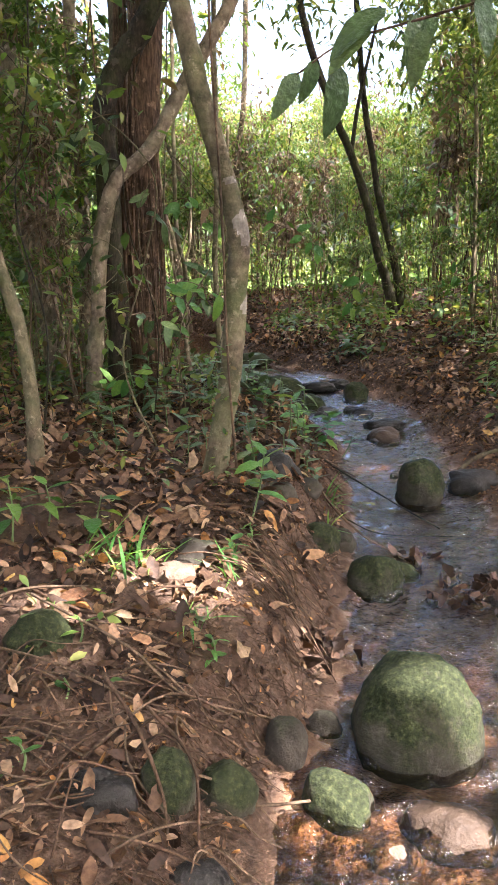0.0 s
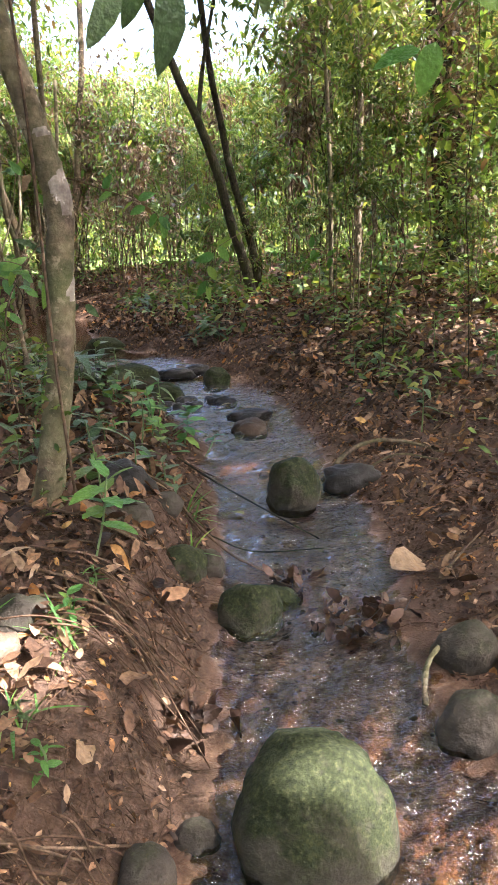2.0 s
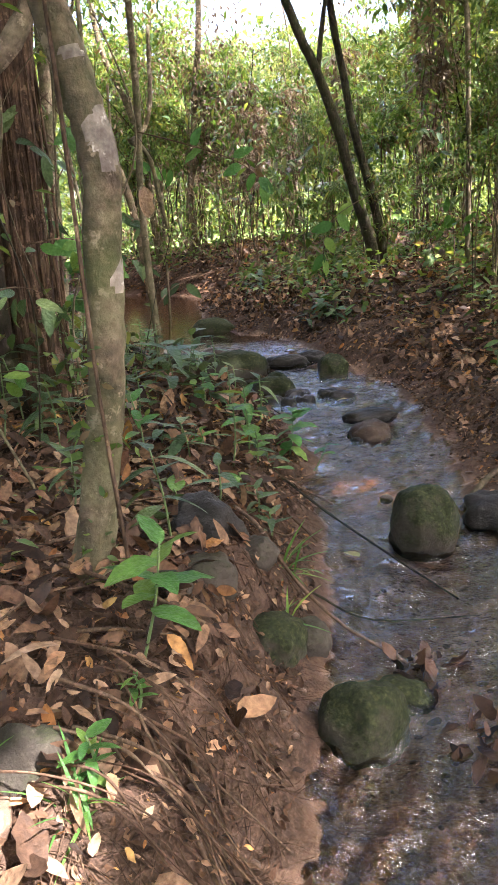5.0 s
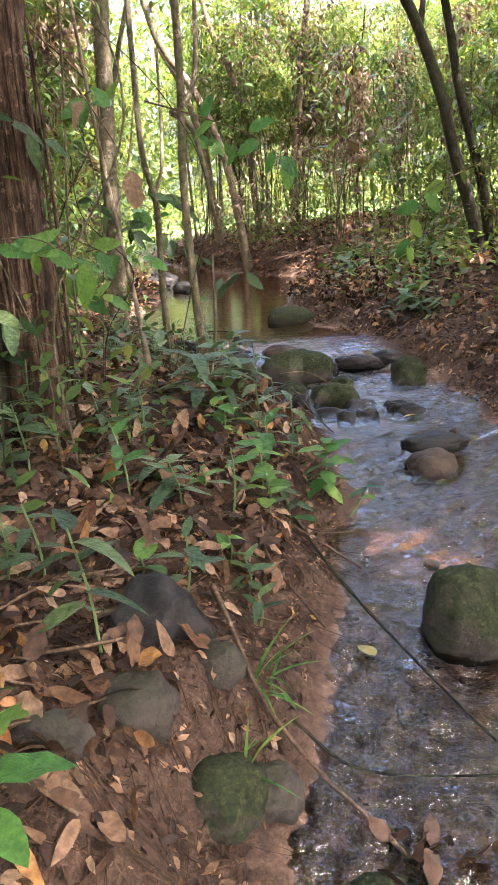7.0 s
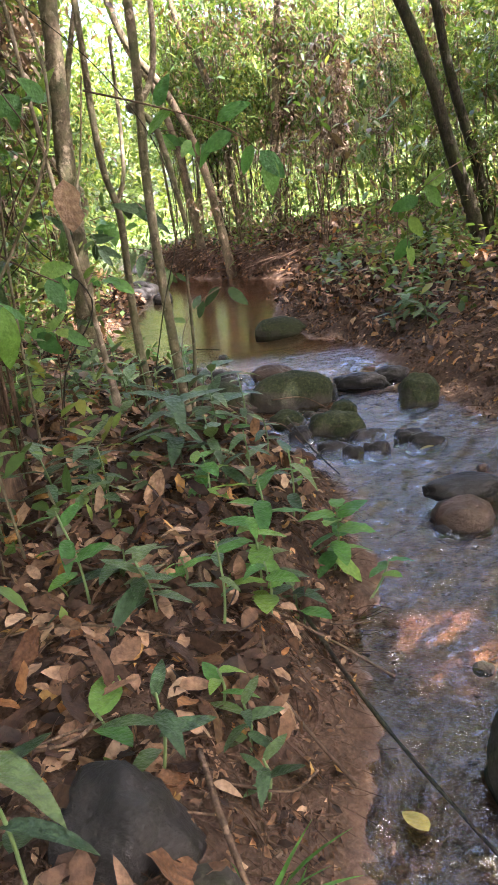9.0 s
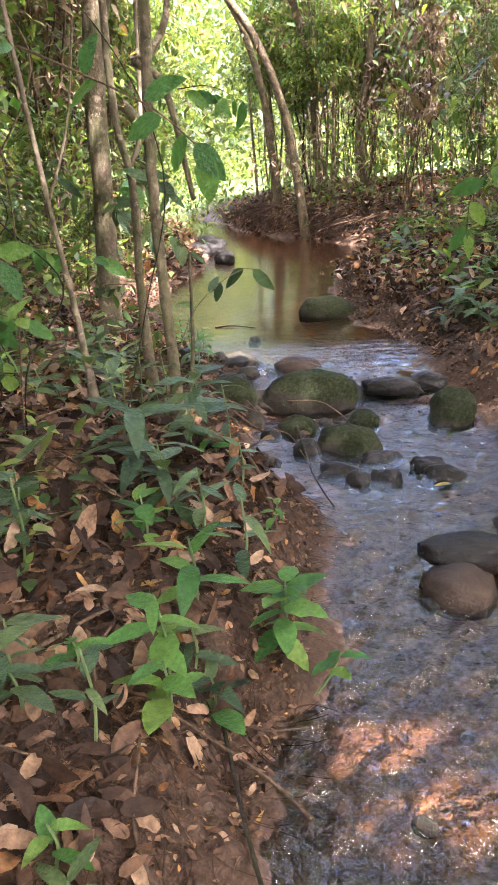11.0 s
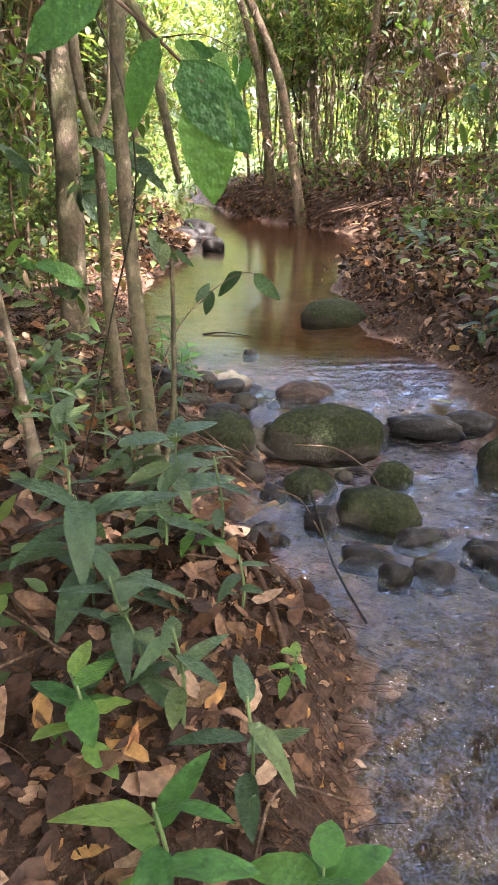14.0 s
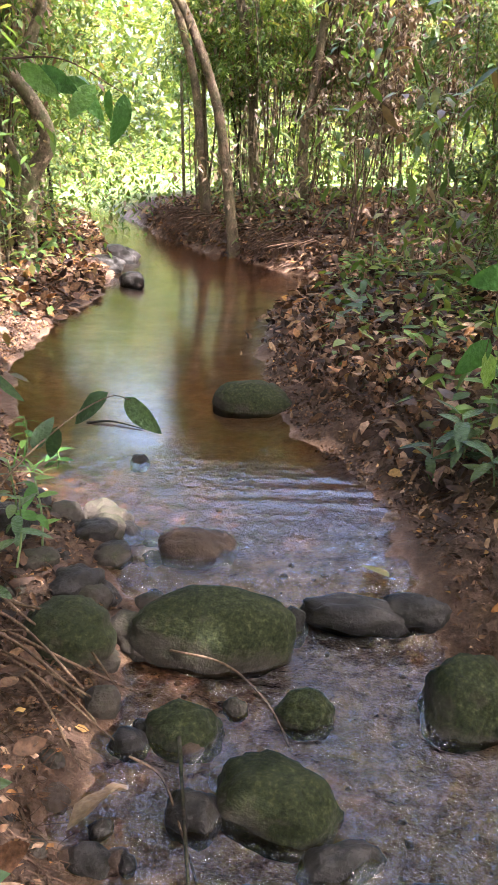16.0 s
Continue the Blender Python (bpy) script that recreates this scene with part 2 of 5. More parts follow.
def leaf_shape(width, curl=0.06, steps=2, ragged=0.0, bend=0.0):
    """A pointed leaf of length 1 along +y, folded on its midrib and arched along its length."""
    ys = [0.0, 0.3, 0.62, 1.0] if steps == 2 else ([0.0, 0.14, 0.32, 0.52, 0.74, 0.9, 1.0] if steps > 2 else [0.0, 0.45, 1.0])
    v, f = [(0, 0, 0)], []
    for y in ys[1:-1]:
        w = width * math.sin(math.pi * y ** 0.8) ** 0.75
        z = -curl * (y * y) * 2
        wl_, wr_ = w * (1 + ragged * rng.normal()), w * (1 + ragged * rng.normal())
        za, zb = (0.18 + ragged * 2 * rng.normal()) * w, (0.18 + ragged * 2 * rng.normal()) * w
        sx = bend * y * y
        v += [(sx - wl_, y, z + za), (sx, y, z), (sx + wr_, y, z + zb)]
    v.append((bend, 1.0, -2 * curl))
    n = len(ys) - 2
    f += [(0, 2, 1), (0, 3, 2)]
    for i in range(n - 1):
        a, c = 1 + 3 * i, 4 + 3 * i
        f += [(a, a + 1, c + 1), (a, c + 1, c), (a + 1, a + 2, c + 2), (a + 1, c + 2, c + 1)]
    a, tip = 1 + 3 * (n - 1), len(v) - 1
    f += [(a, a + 1, tip), (a + 1, a + 2, tip)]
    return np.array(v, float), np.array(f)


LEAF_LONG = leaf_shape(0.15, 0.12, 2)
LEAF_FAR, LEAF_MID = leaf_shape(0.24, 0.05, 1), leaf_shape(0.22, 0.08, 2)


def scatter(shape, pos, fwd, normal, size):
    """Copies of a leaf shape, each at pos along fwd with the given normal and length, as one set of verts and faces."""
    v, f = shape
    fwd = unit(fwd)
    side = unit(np.cross(fwd, normal))
    up = np.cross(side, fwd)
    out = pos[:, None, :] + size[:, None, None] * (v[None, :, 0:1] * side[:, None, :] + v[None, :, 1:2] * fwd[:, None, :] + v[None, :, 2:3] * up[:, None, :])
    faces = f[None] + (np.arange(len(pos)) * len(v))[:, None, None]
    return out.reshape(-1, 3), faces.reshape(-1, 3)


def rand_dirs(n, droop=-0.2, flat=1.0):
    d = rng.normal(size=(n, 3))
    d[:, 2] = d[:, 2] * (1 - flat * 0.6) + droop
    return unit(d)


def leaf_cloud(pos, shape, smin, smax, droop=-0.35, level=0.8):
    n = len(pos)
    nor = rng.normal(size=(n, 3)) * (1 - level) + np.array([0, 0, level])
    return scatter(shape, pos, rand_dirs(n, droop), nor, rng.uniform(smin, smax, n))


def smooth_line(pts, per=6):
    p = np.array(pts, float)
    if len(p) < 3:
        return p
    q = np.vstack([2 * p[0] - p[1], p, 2 * p[-1] - p[-2]])
    out = []
    for i in range(1, len(q) - 2):
        for t in np.arange(per) / per:
            a, b_, c, d = q[i - 1], q[i], q[i + 1], q[i + 2]
            out.append(0.5 * (2 * b_ + (c - a) * t + (2 * a - 5 * b_ + 4 * c - d) * t ** 2 + (3 * b_ - a - 3 * c + d) * t ** 3))
    out.append(q[-2])
    return np.array(out)


def tube(pts, r0, r1, sides=8, per=6, knobs=0.08, flare=0.0):
    """A tapered limb along a smooth line, slightly uneven all round."""
    p = smooth_line(pts, per)
    n = len(p)
    t = np.gradient(p, axis=0) if n > 1 else np.array([[0, 0, 1.0]])
    t = unit(t)
    ref = np.array([0.31, 0.17, 0.93]) if abs(t[0, 2]) < 0.8 else np.array([0.95, 0.2, 0.1])
    u = unit(np.cross(t, ref))
    w = np.cross(t, u)
    s = np.linspace(0, 1, n)
    r = r0 + (r1 - r0) * s + flare * np.exp(-s * n / 3.0)
    a = np.arange(sides) / sides * 2 * np.pi
    k = 1 + knobs * rng.normal(size=(n, sides))
    ring = p[:, None] + (r[:, None] * k)[..., None] * (np.cos(a)[None, :, None] * u[:, None] + np.sin(a)[None, :, None] * w[:, None])
    v = np.vstack([ring.reshape(-1, 3), p[-1] + t[-1] * r[-1] * 0.5, p[0] - t[0] * r[0] * 0.2])
    i, j = np.meshgrid(np.arange(n - 1), np.arange(sides), indexing="ij")
    aa, bb = i * sides + j, i * sides + (j + 1) % sides
    quad = np.stack([aa, bb, bb + sides, aa + sides], -1).reshape(-1, 4)
    f = np.vstack([quad[:, [0, 1, 2]], quad[:, [0, 2, 3]]])
    jj = np.arange(sides)
    e0, e1 = (n - 1) * sides, n * sides
    f = np.vstack([f, np.stack([e0 + jj, e0 + (jj + 1) % sides, np.full(sides, e1)], -1), np.stack([(jj + 1) % sides, jj, np.full(sides, e1 + 1)], -1)])
    return v, f


def join(pieces):
    vs, fs, o = [], [], 0
    for v, f in pieces:
        vs.append(v)
        fs.append(f + o)
        o += len(v)
    return np.vstack(vs), np.vstack(fs)


def gz(x, y):
    return float(ground_z(x, y))


# ---- the lie of the land ----
# along the stream: y, water level, left edge, right edge
STREAM_Y = [-6, 1.5, 2.3, 3.0, 3.9, 4.7, 5.4, 6.2, 7.2, 7.8, 8.4, 8.75, 9.05, 9.6, 10.6, 11.5, 13.2, 15, 17.2, 18.9, 20, 22, 25, 40]
STREAM_Z = [-.3, -.10, -.06, -.02, .05, .13, .2, .27, .325, .36, .39, .42, .53, .54, .54, .54, .54, .54, .54, .54, .545, .56, .62, .9]
STREAM_L = [.0, .05, .12, .36, .5, .62, .69, .7, .58, .02, -.02, -.08, -.3, -.8, -1.45, -1.85, -2.2, -2.4, -3.0, -3.6, -4.1, -4.9, -6.3, -14]
STREAM_R = [1.1, 1.2, 1.25, 1.3, 1.35, 1.5, 1.5, 1.5, 1.55, 1.5, 1.3, 1.08, 1.02, .88, .32, -.02, -.2, -.35, .05, -1.2, -2.1, -3.5, -4.9, -12.6]
# rise of each bank over its first 0.4 m, and the slope beyond
RISE_Y = [-6, 1.5, 2.3, 3.0, 4.0, 5.0, 6.0, 7.2, 8.0, 8.7, 9.3, 10.5, 13, 17, 19, 22, 30]
LEFT_RISE = [.15, .16, .18, .27, .44, .25, .26, .27, .12, .09, .07, .06, .08, .1, .12, .2, .2]
RIGHT_RISE = [.05, .05, .05, .05, .06, .08, .08, .08, .12, .14, .12, .16, .2, .08, .4, .45, .3]


def sky_roof(x, y):
    """How high leaves may stand above the ground: low along the stream, where the sky is open."""
    return 0.9 + 0.27 * max(y - 8.5, 0) if -0.7 < x < 1.6 + 0.2 * (y - 9) else 99.0


def bumps(x, y):
    """Smooth unevenness of the ground, in metres."""
    return (0.5 * np.sin(2.3 * x + 1.1 * y + 0.7) * np.sin(1.7 * y - 0.9 * x) + 0.3 * np.sin(5.1 * x - 2.7 * y) * np.sin(4.3 * y + 1.9 * x + 2.0)
            + 0.2 * np.sin(11.3 * x + 4.1 * y) * np.sin(9.7 * y - 6.1 * x + 1.0))


def water_level(y):
    return np.interp(y, STREAM_Y, STREAM_Z)


def ground_z(x, y):
    x, y = np.asarray(x, float), np.asarray(y, float)
    wl = water_level(y)
    wob = 0.09 * bumps(0.9 * x + 2, 1.3 * y) + 0.09 * bumps(2.7 * y, 2.9 * x + y)
    le, ri = np.interp(y, STREAM_Y, STREAM_L) + wob, np.interp(y, STREAM_Y, STREAM_R) + wob * 1.3
    dl, dr = le - x, x - ri
    inside = np.maximum(np.minimum(-dl, -dr), 0)
    z = wl - 0.07 * (1 - np.exp(-inside / 0.15)) + 0.012 * bumps(3 * x, 3 * y) * (inside > 0)
    bl, br = np.maximum(dl, 0), np.maximum(dr, 0)
    s = lambda d, w: 1 - np.exp(-(d / w) ** 1.5)
    zl = np.interp(y, RISE_Y, LEFT_RISE) * s(bl, 0.22) + 0.10 * s(bl, 1.2) + 0.045 * np.minimum(bl, 14)
    zr = np.interp(y, RISE_Y, RIGHT_RISE) * s(br, 0.3) + 0.22 * s(br, 1.6) + 0.05 * np.minimum(br, 16)
    rough = 0.05 * bumps(x, y) * (np.minimum(bl + br, 1.0)) + 0.02 * bumps(4 * x, 4 * y) * np.minimum((bl + br) * 4, 1)
    return z + zl + zr + rough


# ---- ground and water ----
def axis(lo, hi, fine_lo, fine_hi, fine, coarse):
    a = np.arange(fine_lo, fine_hi, fine)
    left = fine_lo - np.cumsum(coarse * 1.25 ** np.arange(60))
    right = a[-1] + np.cumsum(coarse * 1.25 ** np.arange(60))
    left, right = left[left > lo], right[right < hi]
    return np.concatenate([[lo], left[::-1], a, right, [hi]])


def sheet(xs, ys, zf):
    X, Y = np.meshgrid(xs, ys)
    v = np.stack([X, Y, zf(X, Y)], -1).reshape(-1, 3)
    i, j = np.meshgrid(np.arange(len(ys) - 1), np.arange(len(xs) - 1), indexing="ij")
    a = i * len(xs) + j
    return v, np.stack([a, a + 1, a + 1 + len(xs), a + len(xs)], -1).reshape(-1, 4)


ys = np.concatenate([axis(-600, 14.0, 0.5, 13.95, 0.035, 0.1), np.arange(14.14, 26, 0.14), 26 + np.cumsum(0.2 * 1.25 ** np.arange(31)), [900]])
v, f = sheet(axis(-600, 600, -5.0, 3.8, 0.04, 0.1), ys, ground_z)
me = mesh_of("ground", v, f, M_GROUND)
ground = tagged(part("ground", me), "uneven reddish-brown forest soil with a sandy stream bed", "ground", kind="structure")
y = v[:, 1]
depth = v[:, 2] - water_level(y)
out = np.maximum(np.interp(y, STREAM_Y, STREAM_L) - v[:, 0], v[:, 0] - np.interp(y, STREAM_Y, STREAM_R))
me.attributes.new("bed", "FLOAT", "POINT").data.foreach_set("value", np.clip((0.004 - depth) / 0.03, 0, 1).astype(np.float32))
me.attributes.new("meadow", "FLOAT", "POINT").data.foreach_set("value", np.clip((y - 27) / 4, 0, 1).astype(np.float32))

ys = np.concatenate([np.arange(-6, 1, 0.1), np.arange(1, 10.8, 0.02), np.arange(10.8, 40, 0.25)])
cols = np.linspace(-0.35, 1.35, 90)
le, ri = np.interp(ys, STREAM_Y, STREAM_L), np.interp(ys, STREAM_Y, STREAM_R)
X = le[:, None] + (ri - le)[:, None] * cols[None]
Y = np.repeat(ys[:, None], len(cols), 1)
chop = np.clip((10.2 - Y) / 1.2, 0.0, 1)
Z = water_level(Y) - 0.012
for k in range(22):
    q, w_ = rng.normal(1.57, 1.15), rng.uniform(30, 125)
    Z += chop * 0.2 / w_ * np.sin(w_ * (math.cos(q) * X + math.sin(q) * Y) + rng.uniform(0, 6) + 1.5 * np.sin(3.1 * X + 2.3 * Y + k)) * (0.55 + 0.45 * np.sin(2.1 * X + 1.7 * Y + 2.2 * k))
v = np.stack([X, Y, Z], -1).reshape(-1, 3)
i, j = np.meshgrid(np.arange(len(ys) - 1), np.arange(len(cols) - 1), indexing="ij")
a = i * len(cols) + j
f = np.stack([a, a + 1, a + 1 + len(cols), a + len(cols)], -1).reshape(-1, 4)
me = mesh_of("water", v, f, M_WATER)
me.attributes.new("running", "FLOAT", "POINT").data.foreach_set("value", (0.05 + 0.95 * chop).ravel().astype(np.float32))
water = tagged(part("water", me), "shallow clear brown stream rippling over sand into a calm pool", "water", kind="structure")


# ---- rocks ----
def rock_mesh(name, rx, ry, rz, seed, material, rough=0.2):
    bm = bmesh.new()
    bmesh.ops.create_icosphere(bm, subdivisions=4 if max(rx, ry) > 0.07 else 3, radius=1)
    off = Vector((seed * 7.13, seed * 3.7, seed * 1.9))
    for vert in bm.verts:
        d = vert.co.normalized()
        k = 1 + rough * noise.noise(d * 1.1 + off) + rough * 0.55 * noise.noise(d * 2.3 + off) + 0.07 * noise.noise(d * 4.7 + off) + 0.025 * noise.noise(d * 12 + off)
        q = Vector([math.copysign(abs(c) ** 0.93, c) for c in d])
        vert.co = Vector((q.x * rx, q.y * ry, q.z * rz)) * k
    me = bpy.data.meshes.new(name)
    for face in bm.faces:
        face.smooth = True
    bm.to_mesh(me)
    bm.free()
    me.materials.append(material)
    return me


def rock(x, y, rx, ry, rz, material, label, sink=0.35, turn=0.0, name="rock", group="", top=None):
    """A rock sunk into the ground by a share of its height, or with its top at the height given."""
    rock.seed += 1
    if label == DARK or group == "stones in the stream bed":
        rz *= 1.35
        top = max(float(water_level(y)), gz(x, y)) + .4 * rz if top is None else top
    ob = new(name, rock_mesh(name, rx, ry, rz, rock.seed, material, .3 if material == M_ROCKDARK else .1 if max(rx, ry) > .18 else .2))
    ob.matrix_world = pose(x, y, gz(x, y) + rz * (1 - 2 * sink) - 0.02 if top is None else top - rz * .97, 0, 0, turn)
    return tagged(ob, label, "rock", group)


rock.seed = 0
MOSSY, GREY, TAN, DARK = "rounded mossy green rock in the stream", "rounded grey-brown rock on the muddy bank", "smooth tan wet rock in shallow water", "small dark wet stone in running water"
rock(0.68, 2.80, .225, .22, .26, M_ROCKMOSS, "large rounded boulder with dark green moss in the stream", .3, 20, "boulder")
rock(0.37, 2.47, .115, .09, .085, M_ROCKMOSS, MOSSY, .25, -25)
rock(0.70, 2.37, .14, .11, .09, M_ROCKBROWN, "smooth brown wet rock in shallow water", .35, -20)
rock(0.52, 2.27, .075, .06, .05, M_ROCKTAN, TAN, .3)
rock(0.04, 2.37, .085, .085, .09, M_ROCKMOSS, GREY, .28, 30)
rock(-0.12, 2.30, .078, .08, .12, M_ROCKMOSS, GREY, .33)
rock(0.22, 2.67, .07, .07, .09, M_ROCK, GREY, .25, 50)
rock(0.36, 2.84, .06, .055, .06, M_ROCK, GREY, .25)
rock(-0.13, 3.47, .12, .12, .13, M_ROCK, "sunlit greenish rock among dead leaves on the bank", top=.46, turn=15)
rock(-0.21, 3.27, .10, .07, .06, M_ROCKTAN, "pale pinkish stone among dead leaves", .3, 25)
rock(-0.64, 2.86, .12, .1, .1, M_ROCKMOSS, GREY, .42)
rock(-0.30, 2.22, .1, .09, .07, M_ROCKDARK, GREY, .4)
rock(-0.02, 2.05, .09, .08, .06, M_ROCKDARK, GREY, .4)
rock(0.70, 4.02, .15, .13, .16, M_ROCKMOSS, MOSSY, turn=35, top=.19)
rock(0.84, 4.18, .1, .08, .07, M_ROCKMOSS, MOSSY, .3)
rock(0.55, 4.42, .09, .08, .08, M_ROCK, GREY, .3)
rock(1.14, 5.18, .15, .15, .18, M_ROCKMOSS, "upright mossy boulder beside a trickle of water", turn=10, name="boulder", top=.42)
rock(1.52, 5.35, .16, .12, .1, M_ROCKDARK, GREY, .3)
rock(1.3, 3.12, .13, .12, .11, M_ROCK, GREY, .3, 40)
rock(1.44, 3.5, .13, .1, .1, M_ROCK, GREY, .3)
rock(0.20, 4.72, .15, .13, .14, M_ROCKDARK, "dark half-buried rock in the earth bank", .48)
rock(0.22, 4.40, .12, .1, .1, M_ROCK, "dark half-buried rock in the earth bank", .5)
rock(0.45, 4.36, .12, .1, .1, M_ROCKMOSS, GREY, .42, 60)
rock(0.40, 4.62, .08, .07, .07, M_ROCK, GREY, .48)
rock(0.10, 4.16, .1, .09, .08, M_ROCK, GREY, .5)
rock(1.17, 6.86, .18, .1, .05, M_ROCKDARK, "flat dark stone lying across a brown stone", turn=5, top=.415)
rock(1.13, 6.68, .13, .11, .1, M_ROCKBROWN, "brown wet stone under a flat dark stone", turn=-10, top=.375)
rock(0.98, 7.80, .09, .06, .05, M_ROCKDARK, DARK, .25)
rock(1.10, 8.50, .15, .14, .17, M_ROCKMOSS, MOSSY, turn=30, name="boulder", top=.53)
rock(0.27, 8.62, .28, .14, .15, M_ROCKMOSS, "long mossy slab of rock damming the stream", turn=8, name="boulder", top=.61)
rock(0.10, 9.12, .16, .09, .1, M_ROCKBROWN, "brown flat-topped rock at the pool outflow", turn=12, top=.59)
rock(0.00, 11.08, .25, .16, .16, M_ROCKMOSS, "flat mossy rock at the edge of a pool", turn=5, name="boulder", top=.68)
rock(0.58, 8.01, .17, .12, .13, M_ROCKMOSS, MOSSY, turn=-15, top=.475)
rock(0.61, 8.38, .09, .07, .075, M_ROCKMOSS, MOSSY, top=.44)
rock(0.27, 8.23, .115, .08, .085, M_ROCKMOSS, MOSSY, .2, 5)
rock(0.36, 7.95, .08, .07, .07, M_ROCKDARK, DARK, .25)
rock(-0.17, 8.45, .15, .12, .14, M_ROCKMOSS, "mossy rock among stones at the outflow", turn=20, top=.61)
rock(0.01, 8.26, .055, .05, .06, M_ROCK, GREY, .2)
rock(-0.02, 8.62, .07, .06, .06, M_ROCK, GREY, .2)
rock(0.12, 8.16, .055, .05, .05, M_ROCKDARK, DARK, .2)
rock(0.52, 8.80, .06, .05, .07, M_ROCKDARK, DARK, .2)
rock(0.74, 8.84, .2, .07, .05, M_ROCKDARK, DARK, top=.52)
rock(0.96, 8.88, .12, .07, .05, M_ROCKDARK, DARK, top=.54)
rock(0.56, 7.70, .1, .055, .045, M_ROCKDARK, DARK, .2)
rock(0.67, 7.60, .06, .055, .055, M_ROCKDARK, DARK, .2)
rock(0.80, 7.64, .075, .06, .05, M_ROCKDARK, DARK, .25)
rock(1.06, 7.70, .1, .07, .05, M_ROCKDARK, DARK, .25)
rock(0.75, 7.88, .1, .05, .045, M_ROCKDARK, DARK, .2, 25)
rock(0.15, 7.75, .065, .05, .05, M_ROCKDARK, DARK, .25)
rock(0.42, 8.12, .05, .045, .045, M_ROCKTAN, TAN, .2)
rock(-.4, 9.98, .05, .035, .06, M_ROCKDARK, "small dark stone standing in the pool", .1)
rock(-2.3, 15.87, .16, .1, .13, M_ROCKDARK, "dark stone standing in the calm pool", .1)
rock(-3.0, 16.9, .26, .16, .15, M_ROCKDARK, "dark rock at the far bank of a pool", .25)
rock(-3.3, 18.4, .3, .2, .2, M_ROCKDARK, "dark rock at the pool's far bank", .3)
for k in range(38):
    r = rng.uniform(.03, .085)
    rock(rng.uniform(-.75, .1), rng.uniform(8.45, 9.35), r * 1.2, r, r * .8, [M_ROCK, M_ROCKDARK][k % 2], "small muddy stone beside the pool outflow", .3, rng.uniform(0, 180), "stone", "stones at the outflow")
for k in range(20):
    r = rng.uniform(.016, .042)
    rock(rng.uniform(-.15, .4) if k < 15 else rng.uniform(.8, 1.4), rng.uniform(7.7, 8.4) if k < 15 else rng.uniform(5.6, 7.4), r * 1.3, r, r * .7, [M_ROCKDARK, M_ROCKBROWN, M_ROCK][k % 3], "small wet stone in the stream bed", .3, rng.uniform(0, 180), "stone", "stones in the stream bed")

# gravel on the stream bed
gv = []
ico = bmesh.new()
bmesh.ops.create_icosphere(ico, subdivisions=1, radius=1)
iv = np.array([q.co[:] for q in ico.verts])
ifc = np.array([[q.index for q in p.verts] for p in ico.faces])
ico.free()
for k in range(700):
    y = rng.uniform(1.4, 10.2)
    le, ri = np.interp(y, STREAM_Y, STREAM_L), np.interp(y, STREAM_Y, STREAM_R)
    x = rng.uniform(le - .15, ri + .1)
    r = rng.uniform(.004, .013) * rng.uniform(.6, 1.8)
    gv.append((iv * np.array([r * rng.uniform(.8, 1.5), r, r * .6]) * rng.uniform(.8, 1.2, (len(iv), 1)) + np.array([x, y, gz(x, y)]), ifc))
v, f = join(gv)
tagged(part("gravel", mesh_of("gravel", v, f, M_ROCKTAN)), "small brown pebbles on the stream bed", "gravel", kind="stuff")


# ---- trees ----
def tree(name, label, x, y, trunk_pts, r0, r1, material, limbs=(), crown=None, crown_mat=None, sides=10, flare=0.03):
    """A tree at its base; trunk and limb points are offsets from it. crown: verts and faces of its leaves, or None."""
    root = tagged(new(name), label, "tree")
    root.matrix_world = pose(x, y, gz(x, y) - 0.03)
    v, f = tube(trunk_pts, r0, r1, sides, 8, 0.05, flare)
    part("trunk", mesh_of("trunk", v, f, material), root)
    for pts, a, b_, m in limbs:
        v, f = tube(pts, a, b_, 7, 6, 0.08)
        part("limb", mesh_of("limb", v, f, m), root)
    if crown is not None:
        part("crown", mesh_of("crown", *crown, crown_mat or M_GREEN), root, "green leaves")
    return root


def crown_points(centres, radius, per):
    c = np.repeat(np.array(centres, float), per, 0)
    d = rng.normal(size=c.shape)
    d = unit(d) * (rng.uniform(0, 1, (len(c), 1)) ** 0.5) * radius
    d[:, 2] *= 0.6
    return c + d


# the slender leaning tree on the bank, with a pale scar
main_pts = [(0, 0, 0), (.05, 0, .3), (.11, -.02, .6), (.15, -.04, 1.05), (.165, -.05, 1.25), (.11, -.05, 1.5), (-.02, -.06, 2.0), (-.1, -.06, 2.4), (-.35, 0, 3.6), (-.6, .1, 5.2), (-.8, .2, 7.0)]
main = tree("slender_tree", "slender grey-brown mossy tree with a kinked leaning trunk", -.11, 4.2, main_pts, .057, .043, M_BARKMOSS,
            [([(-.6, .1, 5.2), (0, -.5, 5.9), (.6, -.8, 6.6)], .03, .01, M_BARKMOSS), ([(-.7, .15, 6), (-1.4, .4, 6.8)], .025, .01, M_BARKMOSS)],
            leaf_cloud(crown_points([(-.8, .2, 7.2), (.6, -.8, 6.8), (-1.4, .4, 7), (-.2, .6, 7.4)], .9, 260), LEAF_FAR, .1, .18), M_CANOPY, 12)


